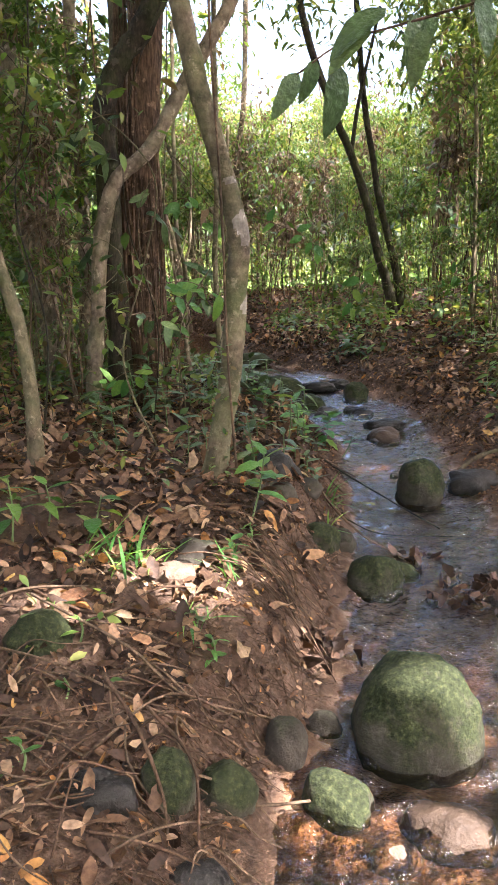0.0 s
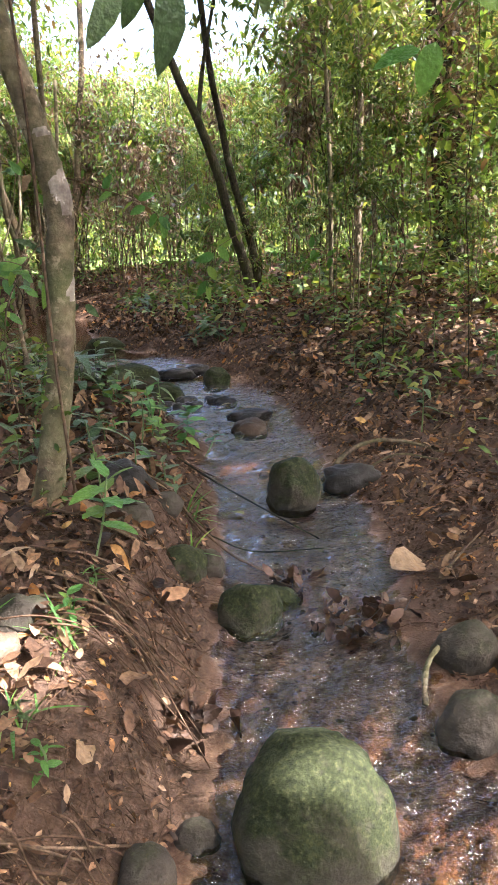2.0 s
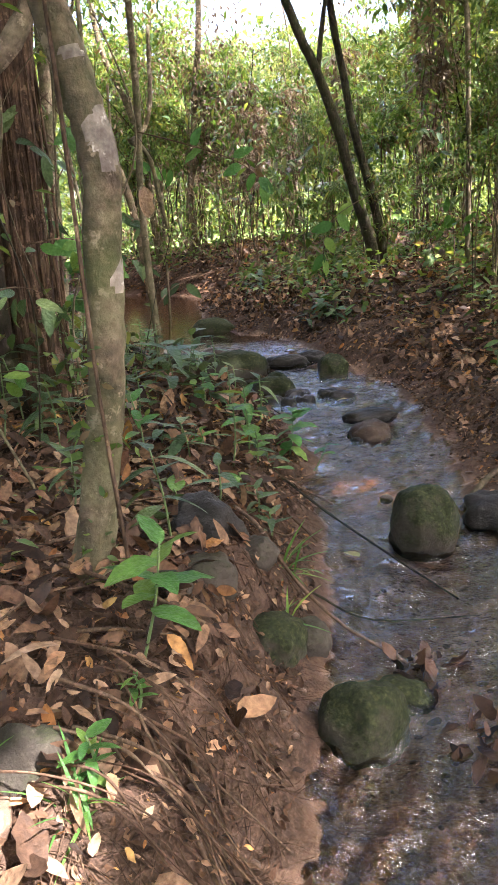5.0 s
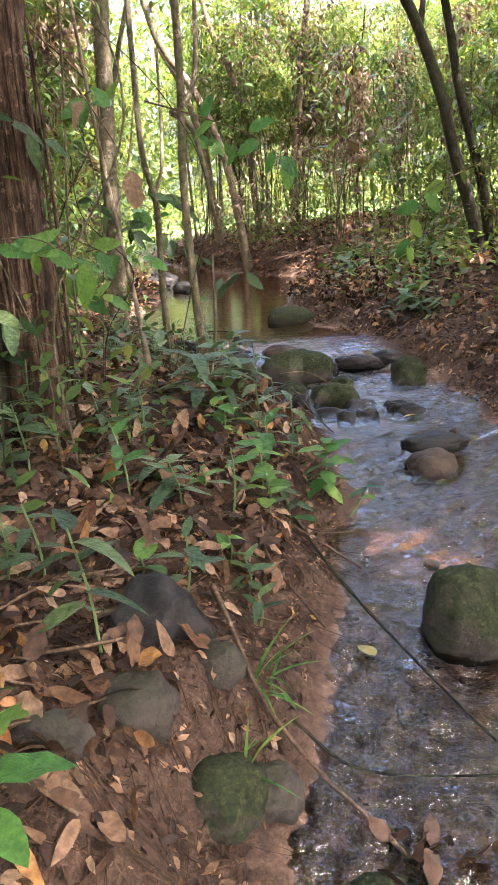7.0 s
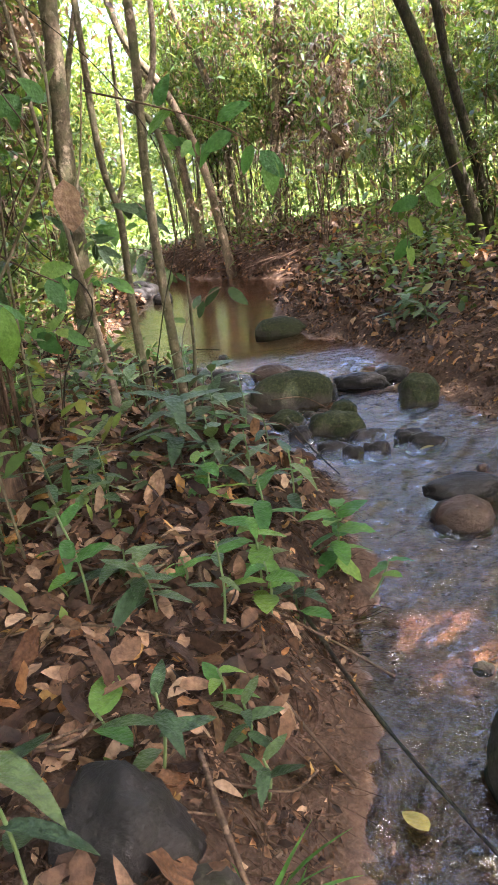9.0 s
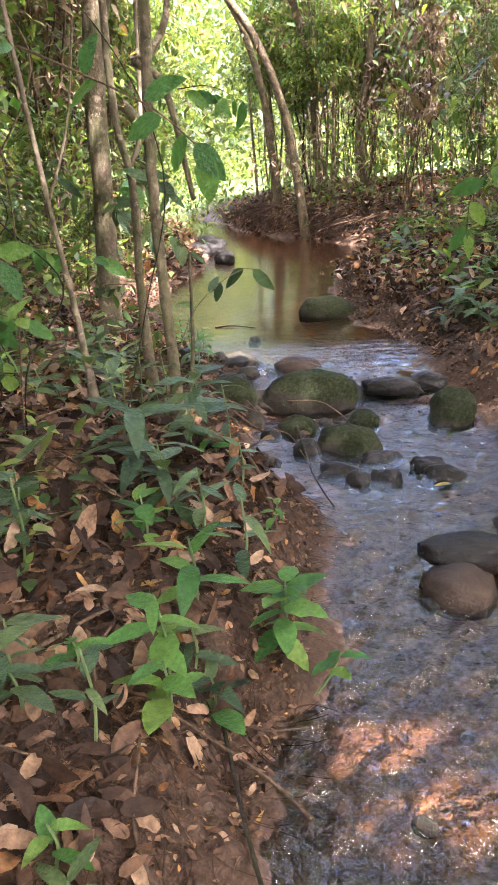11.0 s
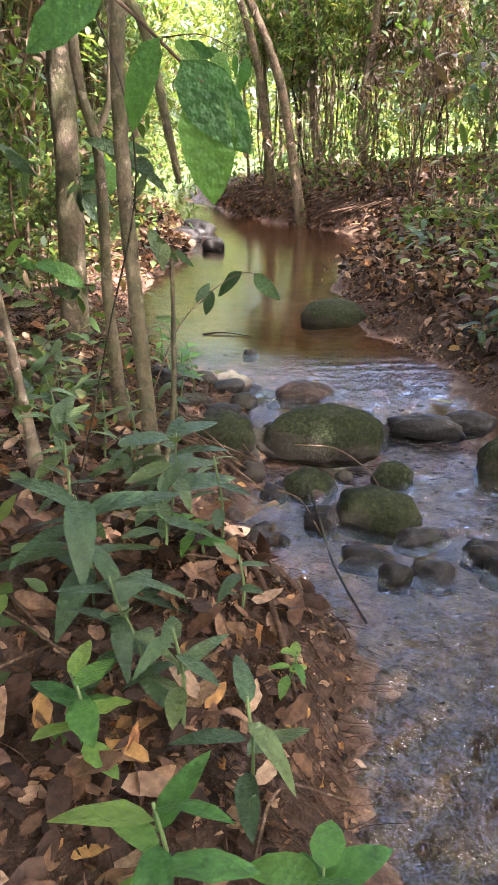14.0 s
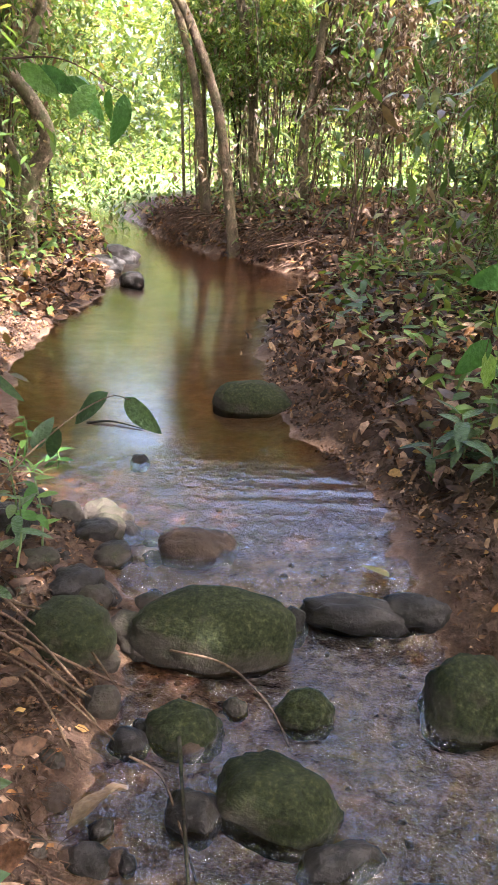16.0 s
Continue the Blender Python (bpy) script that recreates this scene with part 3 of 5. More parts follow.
M_SCAR = bark_material("pale_lichen", (0.2, 0.17, 0.14), (0.42, 0.38, 0.33), 0.0, 1.0, 30.0, 0.004)
v, f = tube(main_pts, .0595, .0455, 24, 24, 0.0, .03)
c = v[f].mean(1)
axis_x, axis_y = (np.interp(c[:, 2], [q_[2] for q_ in main_pts], [q_[k_] for q_ in main_pts]) for k_ in (0, 1))
out = unit(np.stack([c[:, 0] - axis_x, c[:, 1] - axis_y], -1))
for face_way, z_mid, z_half, wide in ((-.75, 1.29, .085, .75), (-.3, .93, .05, .95), (-1.2, 1.5, .03, .95)):
    near = out @ np.array([math.cos(face_way), math.sin(face_way)]) - .12 * np.sin(c[:, 2] * 61 + c[:, 0] * 40) - .5 * np.abs(c[:, 2] - z_mid) / z_half
    g = f[(near > wide - .3) & (np.abs(c[:, 2] - z_mid) < z_half)]
    if len(g):
        part("bark_scar", mesh_of("bark_scar", v, g, M_SCAR), main, "pale lichen scar")
v, f = tube([(.13, -.08, .1), (.1, -.1, .7), (.09, -.11, 1.4), (.06, -.12, 2.2), (.07, -.1, 3)], .007, .006, 5)
part("vine", mesh_of("vine", v, f, M_TWIG), main, "pale hanging vine")
ap = np.array([[.05 * math.cos(q) + .02 + .1 * h_, .075 * math.sin(q) - .02, h_] for q, h_ in zip(rng.uniform(2.5, 7, 70), rng.uniform(0.0, .75, 70))])
v, f = scatter(LEAF_MID, ap, rand_dirs(70, -.2), rng.normal(size=(70, 3)) + np.array([0, -1, .6]), rng.uniform(.025, .05, 70))
tagged(part("climber", mesh_of("climber", v, f, M_GREEN), main, "small climbing leaves"), kind="stuff")

# the big fibrous tree wrapped in lianas
B = lambda px, py, d=0: ((px - 235) / 235, d, 1.0 - (py - 470) / 235)
fib = []
for k in range(44):
    q = rng.uniform(0, 2 * math.pi)
    rr = rng.uniform(.105, .15)
    x0, y0 = rr * math.cos(q), rr * math.sin(q)
    z0, z1 = rng.uniform(-.1, 1.4), rng.uniform(1.8, 4.5)
    fib.append(tube([(x0 * 1.25, y0 * 1.25, z0), (x0 + rng.normal(0, .06), y0, (z0 + z1) / 2), (x0 * .9 + .02, y0 * .9, z1)], rng.uniform(.005, .017), .005, 6, 6, .2))
big = tree("liana_tree", "big reddish fibrous trunk wrapped in dark and pale lianas", -.74, 6.22, [(0, 0, -.1), (.0, 0, .6), (.02, 0, 1.4), (.1, 0, 2.4), (.2, .1, 4), (.3, .2, 8)], .125, .1, M_BARKRED,
           [([B(205, 715, -.12), B(198, 600, -.16), B(195, 330, -.22), B(195, 230, -.24), B(215, 160, -.25), B(262, 95, -.26), B(310, 20, -.24), B(380, -80, -.1)], .085, .075, M_BARKDARK),
            ([B(150, 720, -.3), B(165, 570, -.27), B(185, 400, -.28), B(215, 320, -.3), B(270, 275, -.31), B(330, 175, -.28), B(400, 60, -.2), B(450, -60, 0)], .055, .05, M_BARKPALE),
            ([B(205, 715, .15), B(205, 200, .2), B(210, -60, .2)], .08, .07, M_BARK)],
           leaf_cloud(crown_points([(.3, .2, 8), (-.8, 0, 7.6), (1.2, .4, 7.8), (.2, 1.2, 8.2)], 1.1, 300), LEAF_FAR, .12, .2), M_CANOPY, 14, .06)
for vf in fib:
    part("bark_strip", mesh_of("bark_strip", *vf, M_BARKRED), big)

tree("leaning_tree", "grey leaning trunk with lichen beyond dry vines", -1.75, 7.1, [(.15, 0, -.1), (.05, 0, .7), (-.1, 0, 1.5), (-.15, .05, 2.4), (-.1, .1, 5)], .1, .07, M_BARKPALE)
tree("pale_tree", "thick pale trunk with lichen on the low bank", -1.38, 9.5, [(0, 0, -.1), (.05, 0, .9), (.08, 0, 1.7), (.13, 0, 2.4), (.2, 0, 4), (.3, 0, 7)], .076, .06, M_BARK,
     [([(.08, 0, 1.7), (.2, .1, 2.3), (.45, .2, 3.2)], .03, .015, M_BARK)])
tree("pale_tree", "pale grey straight trunk half hidden by leaves", -1.45, 7.4, [(0, 0, -.1), (.05, 0, 1.6), (.02, 0, 3), (.1, 0, 6)], .06, .05, M_BARKPALE)
tree("mossy_sapling", "thin greenish sapling trunk rising from leaf litter", -.98, 4.1, [(0, 0, -.05), (0, 0, .4), (-.03, 0, .75), (-.12, 0, 1.1), (-.16, 0, 1.5), (-.05, 0, 2.1), (-.02, 0, 3.2)], .035, .03, M_BARK)
tree("dark_sapling", "dark crooked sapling stem against green foliage", -1.2, 3.9, [(0, 0, -.05), (.0, 0, 1.2), (.12, 0, 1.8), (.2, 0, 2.4), (.15, 0, 3.6)], .03, .04, M_BARKDARK)

# two dark trunks that lean over the stream
tree("dark_tree", "dark slender tree trunk leaning over the stream", 2.05, 12.0, [(.02, 0, -.2), (-.05, 0, .3), (-.12, 0, .6), (-.29, 0, 1.2), (-.42, 0, 1.75), (-.64, 0, 2.4), (-.9, 0, 3.0), (-1.3, 0, 4.2), (-1.7, 0, 6.5)], .078, .045, M_BARKDARK,
     [([(-.64, 0, 2.4), (-.5, .2, 3.2), (-.2, .3, 4.4)], .035, .02, M_BARKDARK)],
     leaf_cloud(crown_points([(-1.6, 0, 6.2), (-1.0, .4, 5.6), (-.2, .3, 4.9), (-2, 0, 6.8), (-1.2, 0, 4.2), (-.6, .3, 3.8), (-1.8, .2, 4.6), (.3, .2, 4.2)], .75, 75), LEAF_LONG, .12, .22), M_CANOPY)
tree("dark_tree", "dark slender tree trunk leaning over the stream", 2.2, 12.3, [(0, 0, -.2), (-.05, 0, .5), (-.15, 0, 1.0), (-.34, 0, 1.75), (-.45, 0, 2.4), (-.6, 0, 3.4), (-.8, 0, 6)], .06, .04, M_BARKDARK,
     (), leaf_cloud(crown_points([(-.8, 0, 6.2), (-.4, .5, 5.6), (-.1, 0, 5), (.3, .2, 4.3), (-1.3, .3, 4.5)], .8, 75), LEAF_LONG, .14, .24), M_CANOPY)
tree("thick_tree", "thick dark trunk hung with vines beyond the bank", 5.2, 12.6, [(0, 0, -.2), (-.1, 0, 2.2), (-.25, 0, 5), (-.3, 0, 9)], .24, .19, M_BARKDARK,
     [([(-.26, -.1, 0), (-.32, -.1, 2.5), (-.4, -.1, 6)], .04, .03, M_BARKRED), ([(.2, -.15, 0), (.16, -.2, 1.5), (-.1, -.2, 3), (-.4, -.15, 4.5)], .03, .02, M_TWIG)])

# saplings on the low bank before the pool
tree("grey_sapling", "slim grey sapling with lichen on a low bank", -.27, 7.75, [(.02, 0, -.05), (.01, 0, .4), (-.01, 0, .9), (-.015, 0, 1.4), (.02, 0, 2.0), (.03, 0, 3.2), (.08, 0, 5)], .028, .022, M_BARK,
     [([(-.06, 0, 1.75), (.02, .05, 1.8), (.1, .08, 2.0), (.13, .1, 2.5)], .02, .014, M_BARKPALE), ([(-.05, 0, 1.75), (.06, .05, 1.65), (.12, .1, 1.3), (.14, .12, 1.15)], .02, .012, M_BARK),
      ([(.03, .02, 0), (.1, .04, .4), (.12, .05, .9)], .013, .008, M_BARK)])
tree("grey_sapling", "slim brown sapling standing on the bank", -.62, 8.35, [(0, 0, -.05), (-.02, 0, .6), (-.01, 0, 1.2), (-.08, 0, 1.7), (-.05, 0, 3.5)], .025, .019, M_BARK,
     [([(-.02, 0, 1.25), (.05, .05, 1.5), (.08, .06, 2.2)], .016, .01, M_BARKPALE)])
tree("grey_sapling", "thin pale sapling leaning from the undergrowth", -.5, 7.35, [(0, 0, -.05), (-.05, 0, .5), (-.12, 0, 1.0), (-.2, 0, 1.7), (-.3, 0, 2.8)], .013, .01, M_BARKPALE,
     [([(-.12, 0, 1.0), (-.02, .05, 1.3), (.06, .06, 1.7)], .007, .004, M_BARKPALE)])
tree("forked_tree", "crooked forked tree leaning over the pool bank", -3.75, 16.2, [(-.05, 0, -.1), (-.03, 0, .5), (.05, 0, 1.0), (.29, 0, 1.4), (.22, 0, 1.72), (-.07, 0, 2.12), (-.4, 0, 2.36), (-.9, 0, 2.8), (-1.3, 0, 3.6)], .12, .07, M_BARK,
     [([(-.2, 0, 2.3), (.06, .02, 2.47), (.2, .05, 2.8), (.28, .05, 3.15), (.3, .1, 4.6)], .085, .05, M_BARK), ([(.05, 0, .9), (-.3, .1, 1.5), (-.6, .1, 2.2)], .06, .03, M_BARK)])
tree("straight_tree", "straight grey trunk beyond the undergrowth", -6.2, 20.5, [(0, 0, -.2), (.05, 0, 3), (0, 0, 9)], .28, .22, M_BARKPALE)
tree("straight_tree", "straight grey trunk beyond the undergrowth", -7.4, 22.0, [(0, 0, -.2), (.1, 0, 3), (.2, 0, 9)], .2, .16, M_BARK)
for x0, y0, l1, l2 in ((-1.68, 19.6, -.4, -1.2), (-1.55, 21.0, -.2, -.7), (-2.6, 21.6, -.3, -.9), (-.7, 20.8, .1, .3)):
    tree("bank_tree", "slender brown tree rooted in the far stream bank", x0, y0, [(0, 0, -.2), (-.1 + l1 * .2, 0, 1.2), (l1, 0, 2.4), (l1 + l2 * .4, 0, 3.6), (l2 * 1.4, 0, 5), (l2 * 1.8, 0, 8)], .09, .06, M_BARKBROWN)


# gaps in the leaves where the sun comes through to the ground: x, y, radius
GAPS = [(-.28, 3.3, .3), (-.6, 3.2, .32), (.74, 2.42, .3), (.92, 5.88, .25), (1.1, 5.75, .2), (-.85, 9.6, .3), (.35, 2.3, .12), (.1, 3.9, .1), (.3, 6.2, .12)]


def in_gap(p):
    k = (p[:, 2] - .25) / TO_SUN.z
    gx, gy = p[:, 0] - TO_SUN.x * k, p[:, 1] - TO_SUN.y * k
    hit = np.zeros(len(p), bool)
    for a_, b_, r_ in GAPS:
        hit |= (gx - a_) ** 2 + (gy - b_) ** 2 < (r_ + .03) ** 2
    return hit


# saplings and shrubs of the thicket: a few kinds, repeated
def sapling(seed, height, r, leaves, spread, material, leaf_mat, name, label, droop=-.35, stems=1, bare=.4):
    root = tagged(new(name), label, "tree", "trees of the thicket")
    for s_ in range(stems):
        bx, by = (0, 0) if stems == 1 else rng.normal(0, .16, 2)
        pts = [(bx, by, -.1)]
        lx, ly = rng.normal(0, .12 if stems == 1 else .22, 2)
        for k in range(1, 6):
            pts.append((bx + lx * k * .35 + rng.normal(0, .08), by + ly * k * .35 + rng.normal(0, .05), height * k / 5))
        v, f = tube(pts, r, r * .55, 6, 4, .06)
        part("trunk", mesh_of("trunk", v, f, material), root)
        cs = []
        tw = []
        for k in range(9):
            h_ = height * rng.uniform(bare, 1.0)
            q = rng.uniform(0, 2 * math.pi)
            L = spread * rng.uniform(.4, 1)
            p0 = np.array([bx + lx * h_ / height * 1.75, by + ly * h_ / height * 1.75, h_])
            p1 = p0 + np.array([math.cos(q) * L, math.sin(q) * L, L * .35])
            tw.append(tube([p0, (p0 + p1) / 2 + np.array([0, 0, .06]), p1], r * .35, .005, 5, 3))
            cs += [p1, (p0 + p1) / 2]
        for vf in (tw if stems == 1 else tw[:2]):
            part("limb", mesh_of("limb", *vf, material), root)
        if leaves:
            part("crown", mesh_of("crown", *leaf_cloud(crown_points(cs, spread * .5, leaves // len(cs)), LEAF_LONG, .1, .2, droop), leaf_mat), root, "green leaves")
    return root


THICK = [sapling(1, 6.5, .035, 1500, 1.0, M_BARK, M_GREEN, "sapling", "slender forest sapling with thin leafy branches"),
         sapling(2, 5.0, .028, 1250, .9, M_BARKDARK, M_GREEN, "sapling", "dark-stemmed sapling with sunlit green leaves"),
         sapling(3, 7.5, .05, 1900, 1.3, M_BARKPALE, M_CANOPY, "sapling", "pale-stemmed young tree with a broad leafy crown"),
         sapling(4, 4.5, .015, 260, .4, M_TWIG, M_DRYHANG, "cane_clump", "clump of thin dry canes with withered leaves", -.6, 4),
         sapling(5, 2.6, .014, 750, .75, M_TWIG, M_GREEN, "shrub", "bushy green shrub at the edge of the thicket", bare=.15),
         sapling(6, 5.5, .018, 560, .6, M_BARK, M_GREEN, "cane_clump", "clump of thin upright stems with sparse leaves", -.3, 4)]
spots = []
tries = 0
while len(spots) < 270 and tries < 12000:
    tries += 1
    y = 7.5 + 20.5 * rng.uniform() ** .85
    x = rng.uniform(-.42 * y - 3.5, .42 * y + 3.5)
    le, ri = np.interp(y, STREAM_Y, STREAM_L), np.interp(y, STREAM_Y, STREAM_R)
    side = 1.3 if y < 12 else .7
    if le - side * (1.0 if x < .5 else 1) < x < ri + side + (1.2 if y < 13 else 0):
        continue
    if y < 13 and abs(x) < 1.6 + .05 * y or y < 11 and 1.5 < x < 7:
        continue
    if x > 1.5 and y < 22 and rng.uniform() < .5:
        continue
    if any((x - a_) ** 2 + (y - b_) ** 2 < .3 for a_, b_ in spots):
        continue
    spots.append((x, y))
for k, (x, y) in enumerate(spots):
    kinds = ([0, 1, 2, 3, 3, 5, 5, 5, 3] if x < .5 else [0, 1, 2, 2, 5, 3, 4, 4]) if y > 11 else [1, 1, 4, 5]
    kind = kinds[int(rng.integers(len(kinds)))]
    t_ = THICK[kind]
    size = rng.uniform(.75, 1.2)
    size = min(size, max(sky_roof(x, y), 1.2) / (6.5, 5.0, 7.5, 4.5, 2.6, 5.5)[kind])
    m = pose(x, y, gz(x, y), 0, 0, rng.uniform(0, 360)) @ Matrix.Scale(size, 4)
    if k < len(THICK):
        THICK[k].matrix_world = m
    else:
        c = copy_thing(t_, m)
        c.scale = [m.to_scale()[0]] * 3

for kind, x, y, size in ((4, -1.5, 8.3, .4), (4, -2.1, 9.0, .5), (4, -1.9, 7.6, .45), (4, -2.6, 10.2, .55), (4, -1.6, 9.6, .35), (5, -1.15, 7.3, .5), (5, -1.6, 6.7, .6), (5, -1.9, 8.6, .5), (4, -1.3, 6.4, .4),
                         (4, 2.4, 10.4, .45), (4, 2.9, 11.3, .5), (4, 2.0, 12.2, .45), (4, 3.2, 9.6, .5), (5, 2.7, 9.0, .5), (4, 1.5, 13.4, .45), (4, 3.4, 7.8, .45), (3, -1.1, 5.7, .45)):
    m = pose(x, y, gz(x, y), 0, 0, 40 * x + 70 * y) @ Matrix.Scale(size, 4)
    copy_thing(THICK[kind], m).scale = [size] * 3

# unseen trees added to shade the ground, leafless over the wanted sun patches
for x, y, hgt in ((5.4, 0.5, 8.5), (5.8, 4.2, 8.0), (5.2, 8.0, 8.5), (-3.2, 2.0, 8.5), (-3.6, 9.5, 9), (2.4, -2.5, 8), (-4.6, 5.6, 9), (-2.2, -2.0, 8), (8.4, 2.2, 10), (3.6, 3.0, 8.5), (4.0, -1.2, 8.5), (4.7, 5.7, 8.6), (-6.2, 0.5, 9), (0.2, -5.0, 9), (5.5, -4.5, 9), (-5.5, -4.0, 9), (-7.5, 9.0, 9.5)):
    cs = [(rng.normal(0, 1.6), rng.normal(0, 1.7), hgt + rng.normal(0, .7)) for _ in range(16)]
    p = crown_points(cs, 1.0, 230)
    p = p[~in_gap(p + np.array([x, y, gz(x, y)]))]
    tree("shade_tree", "unseen tall grey tree added for shade, with a broad leafy crown", x, y, [(0, 0, -.1), (.1, 0, 3), (0, .1, 6), (0, 0, hgt)], .16, .08, M_BARK,
         [([(0, .05, hgt * .65), tuple(np.array(c_) * np.array([.6, .6, .9])), c_], .05, .015, M_BARK) for c_ in cs[:6]],
         leaf_cloud(p, LEAF_FAR, .16, .26), M_CANOPY)


# unseen tall trees added at both sides, crowns shading the stream: base, then the middle and height of the crown
for x, y, cx, cy, hgt in ((3.6, .6, 1.4, 1.2, 9.5), (-3.0, .2, -1.0, 1.4, 10), (3.9, 3.4, 1.2, 4.0, 10.5), (-3.6, 3.6, -1.2, 4.2, 9.8), (4.2, 6.0, 2.6, 7.0, 10.2), (-4.4, 6.6, -2.6, 7.4, 10.4),
                          (2.6, -3.4, .6, -2.2, 9.6), (-2.8, -3.2, -2.2, -1.4, 9.8), (6.4, 6.6, 5.6, 9.6, 10.5), (7.4, .0, 6.4, 1.6, 10), (6.8, 12.2, 1.8, 13.0, 9.8), (8.2, 15.2, 3.4, 15.8, 10.4), (-6.8, 12.6, -1.4, 13.6, 10.2)):
    cs = [(cx - x + rng.normal(0, 1.3), cy - y + rng.normal(0, 1.3), hgt + rng.normal(0, .6)) for _ in range(20)]
    p = crown_points(cs, .95, 240)
    p = p[~in_gap(p + np.array([x, y, gz(x, y)]))]
    mx, my = (cx - x) * .7, (cy - y) * .7
    tree("canopy_tree", "unseen tall tree added so its crown shades the stream", x, y, [(0, 0, -.1), (.1, 0, 3), (mx * .35, my * .35, 6), (mx, my, hgt - .4)], .17, .07, M_BARK,
         [([(mx * .35, my * .35, 6), ((mx + c_[0]) / 2, (my + c_[1]) / 2, hgt * .85), c_], .05, .015, M_BARK) for c_ in cs[:6]],
         leaf_cloud(p, LEAF_FAR, .17, .28), M_CANOPY)


# ---- leaf litter ----
def litter(n, xlo, xhi, ylo, yhi, smin, smax, shape, lift=.02):
    x, y = rng.uniform(xlo, xhi, n * 2), rng.uniform(ylo, yhi, n * 2)
    le, ri = np.interp(y, STREAM_Y, STREAM_L), np.interp(y, STREAM_Y, STREAM_R)
    out = np.maximum(le - x, x - ri)
    keep = (out > .12 + .2 * rng.uniform(size=len(x)) ** 2) & (rng.uniform(size=len(x)) < np.clip(.35 + bumps(1.3 * x + 5, 1.3 * y) * .9 + out * .5, .08, 1) * np.where((y < 2.9) & (x < .4), .75, 1))
    x, y = x[keep][:n], y[keep][:n]
    e = .02
    z = ground_z(x, y)
    nor = np.stack([-(ground_z(x + e, y) - z) / e, -(ground_z(x, y + e) - z) / e, np.ones(len(x))], -1)
    nor = unit(nor) + rng.normal(0, .55, (len(x), 3))
    d = rng.normal(size=(len(x), 3))
    d -= (d * unit(nor)).sum(1, keepdims=True) * unit(nor)
    return scatter(shape, np.stack([x, y, z + rng.uniform(0.003, lift, len(x))], -1), d, nor, rng.uniform(smin, smax, len(x)))


def crumbs(n):
    """Small broken bits of leaf over both banks."""
    y = 1.2 + 11.8 * rng.uniform(0, 1, n) ** .8
    left = rng.uniform(size=n) < .6
    le, ri = np.interp(y, STREAM_Y, STREAM_L), np.interp(y, STREAM_Y, STREAM_R)
    o = np.abs(rng.normal(0, .6, n)) + .02
    x = np.where(left, le - o, ri + o)
    return leaf_cloud(np.stack([x, y, ground_z(x, y) + rng.uniform(.002, .02, n)], -1), leaf_shape(.26, .2, 2, .3), .01, .042, 0, .7)


def bank_litter(n, ylo, yhi):
    """Dead leaves that lie thick along the edges of the pool."""
    y = rng.uniform(ylo, yhi, n)
    o = np.abs(rng.normal(0, .9, n)) + .03
    x = np.where(rng.uniform(size=n) < .5, np.interp(y, STREAM_Y, STREAM_L) - o, np.interp(y, STREAM_Y, STREAM_R) + o)
    return leaf_cloud(np.stack([x, y, ground_z(x, y) + rng.uniform(.005, .06, n)], -1), CURL, .07, .16, 0, .6)


CURL = leaf_shape(.24, .14, 2, .12)
CURLS = [leaf_shape(.22, .14, 3, .07, .1), leaf_shape(.19, .24, 3, .07, -.15), leaf_shape(.26, -.12, 3, .09, .06), leaf_shape(.17, .3, 3, .07, .2)]
v, f = join([litter(5500, -2.6, 3.0, 1.0, 10, .03, .095, c_, .05) for c_ in CURLS] + [litter(520, -1.8, .6, 2.9, 8.5, .08, .135, c_, .06) for c_ in CURLS] + [crumbs(30000)] + [litter(20000, -7, 7, 9, 27, .06, .16, CURL, .07), litter(9000, .2, 5, 7, 14, .05, .12, CURL, .07), bank_litter(14000, 13, 25)])
tagged(part("leaf_litter", mesh_of("leaf_litter", v, f, M_LITTER)), "thick litter of brown and tan dead leaves", "leaf litter", kind="stuff")


# ---- the far woods and the leafy undergrowth ----
def cloud_mass(n_clumps, per, place, radius, smin, smax, shape=LEAF_FAR, droop=-.35):
    c = np.array([place() for _ in range(n_clumps)])
    p = np.repeat(c, per, 0) + rng.normal(size=(n_clumps * per, 3)) * radius * np.array([1, 1, .75])
    return leaf_cloud(p[~in_gap(p)], shape, smin, smax, droop)


def far_place():
    y = rng.uniform(46, 75)
    return (rng.uniform(-.5 * y - 8, .5 * y + 8), y, rng.uniform(-.5, 13))


v, f = cloud_mass(1500, 60, far_place, 1.3, .4, .8)
tagged(part("far_woods", mesh_of("far_woods", v, f, M_CANOPY)), "far sunlit woods beyond the thicket", "woods", kind="stuff")


def ring_place():
    """A spot in the unseen woods added at both sides and behind, against low sky light."""
    while True:
        x, y = rng.uniform(-26, 28), rng.uniform(-22, 30)
        if (x < -6.5 - max(y - 10, 0) * .45 or x > 10.5 + max(y - 10, 0) * .45 or y < -7) and math.hypot(x, y - 6) < 27:
            return (x, y, gz(x, y) + rng.uniform(0, 9))


v, f = cloud_mass(1500, 55, ring_place, .8, .25, .5)
tagged(part("surrounding_woods", mesh_of("surrounding_woods", v, f, M_CANOPY)), "unseen dense woods added on every side to block low sky light", "woods", kind="stuff")


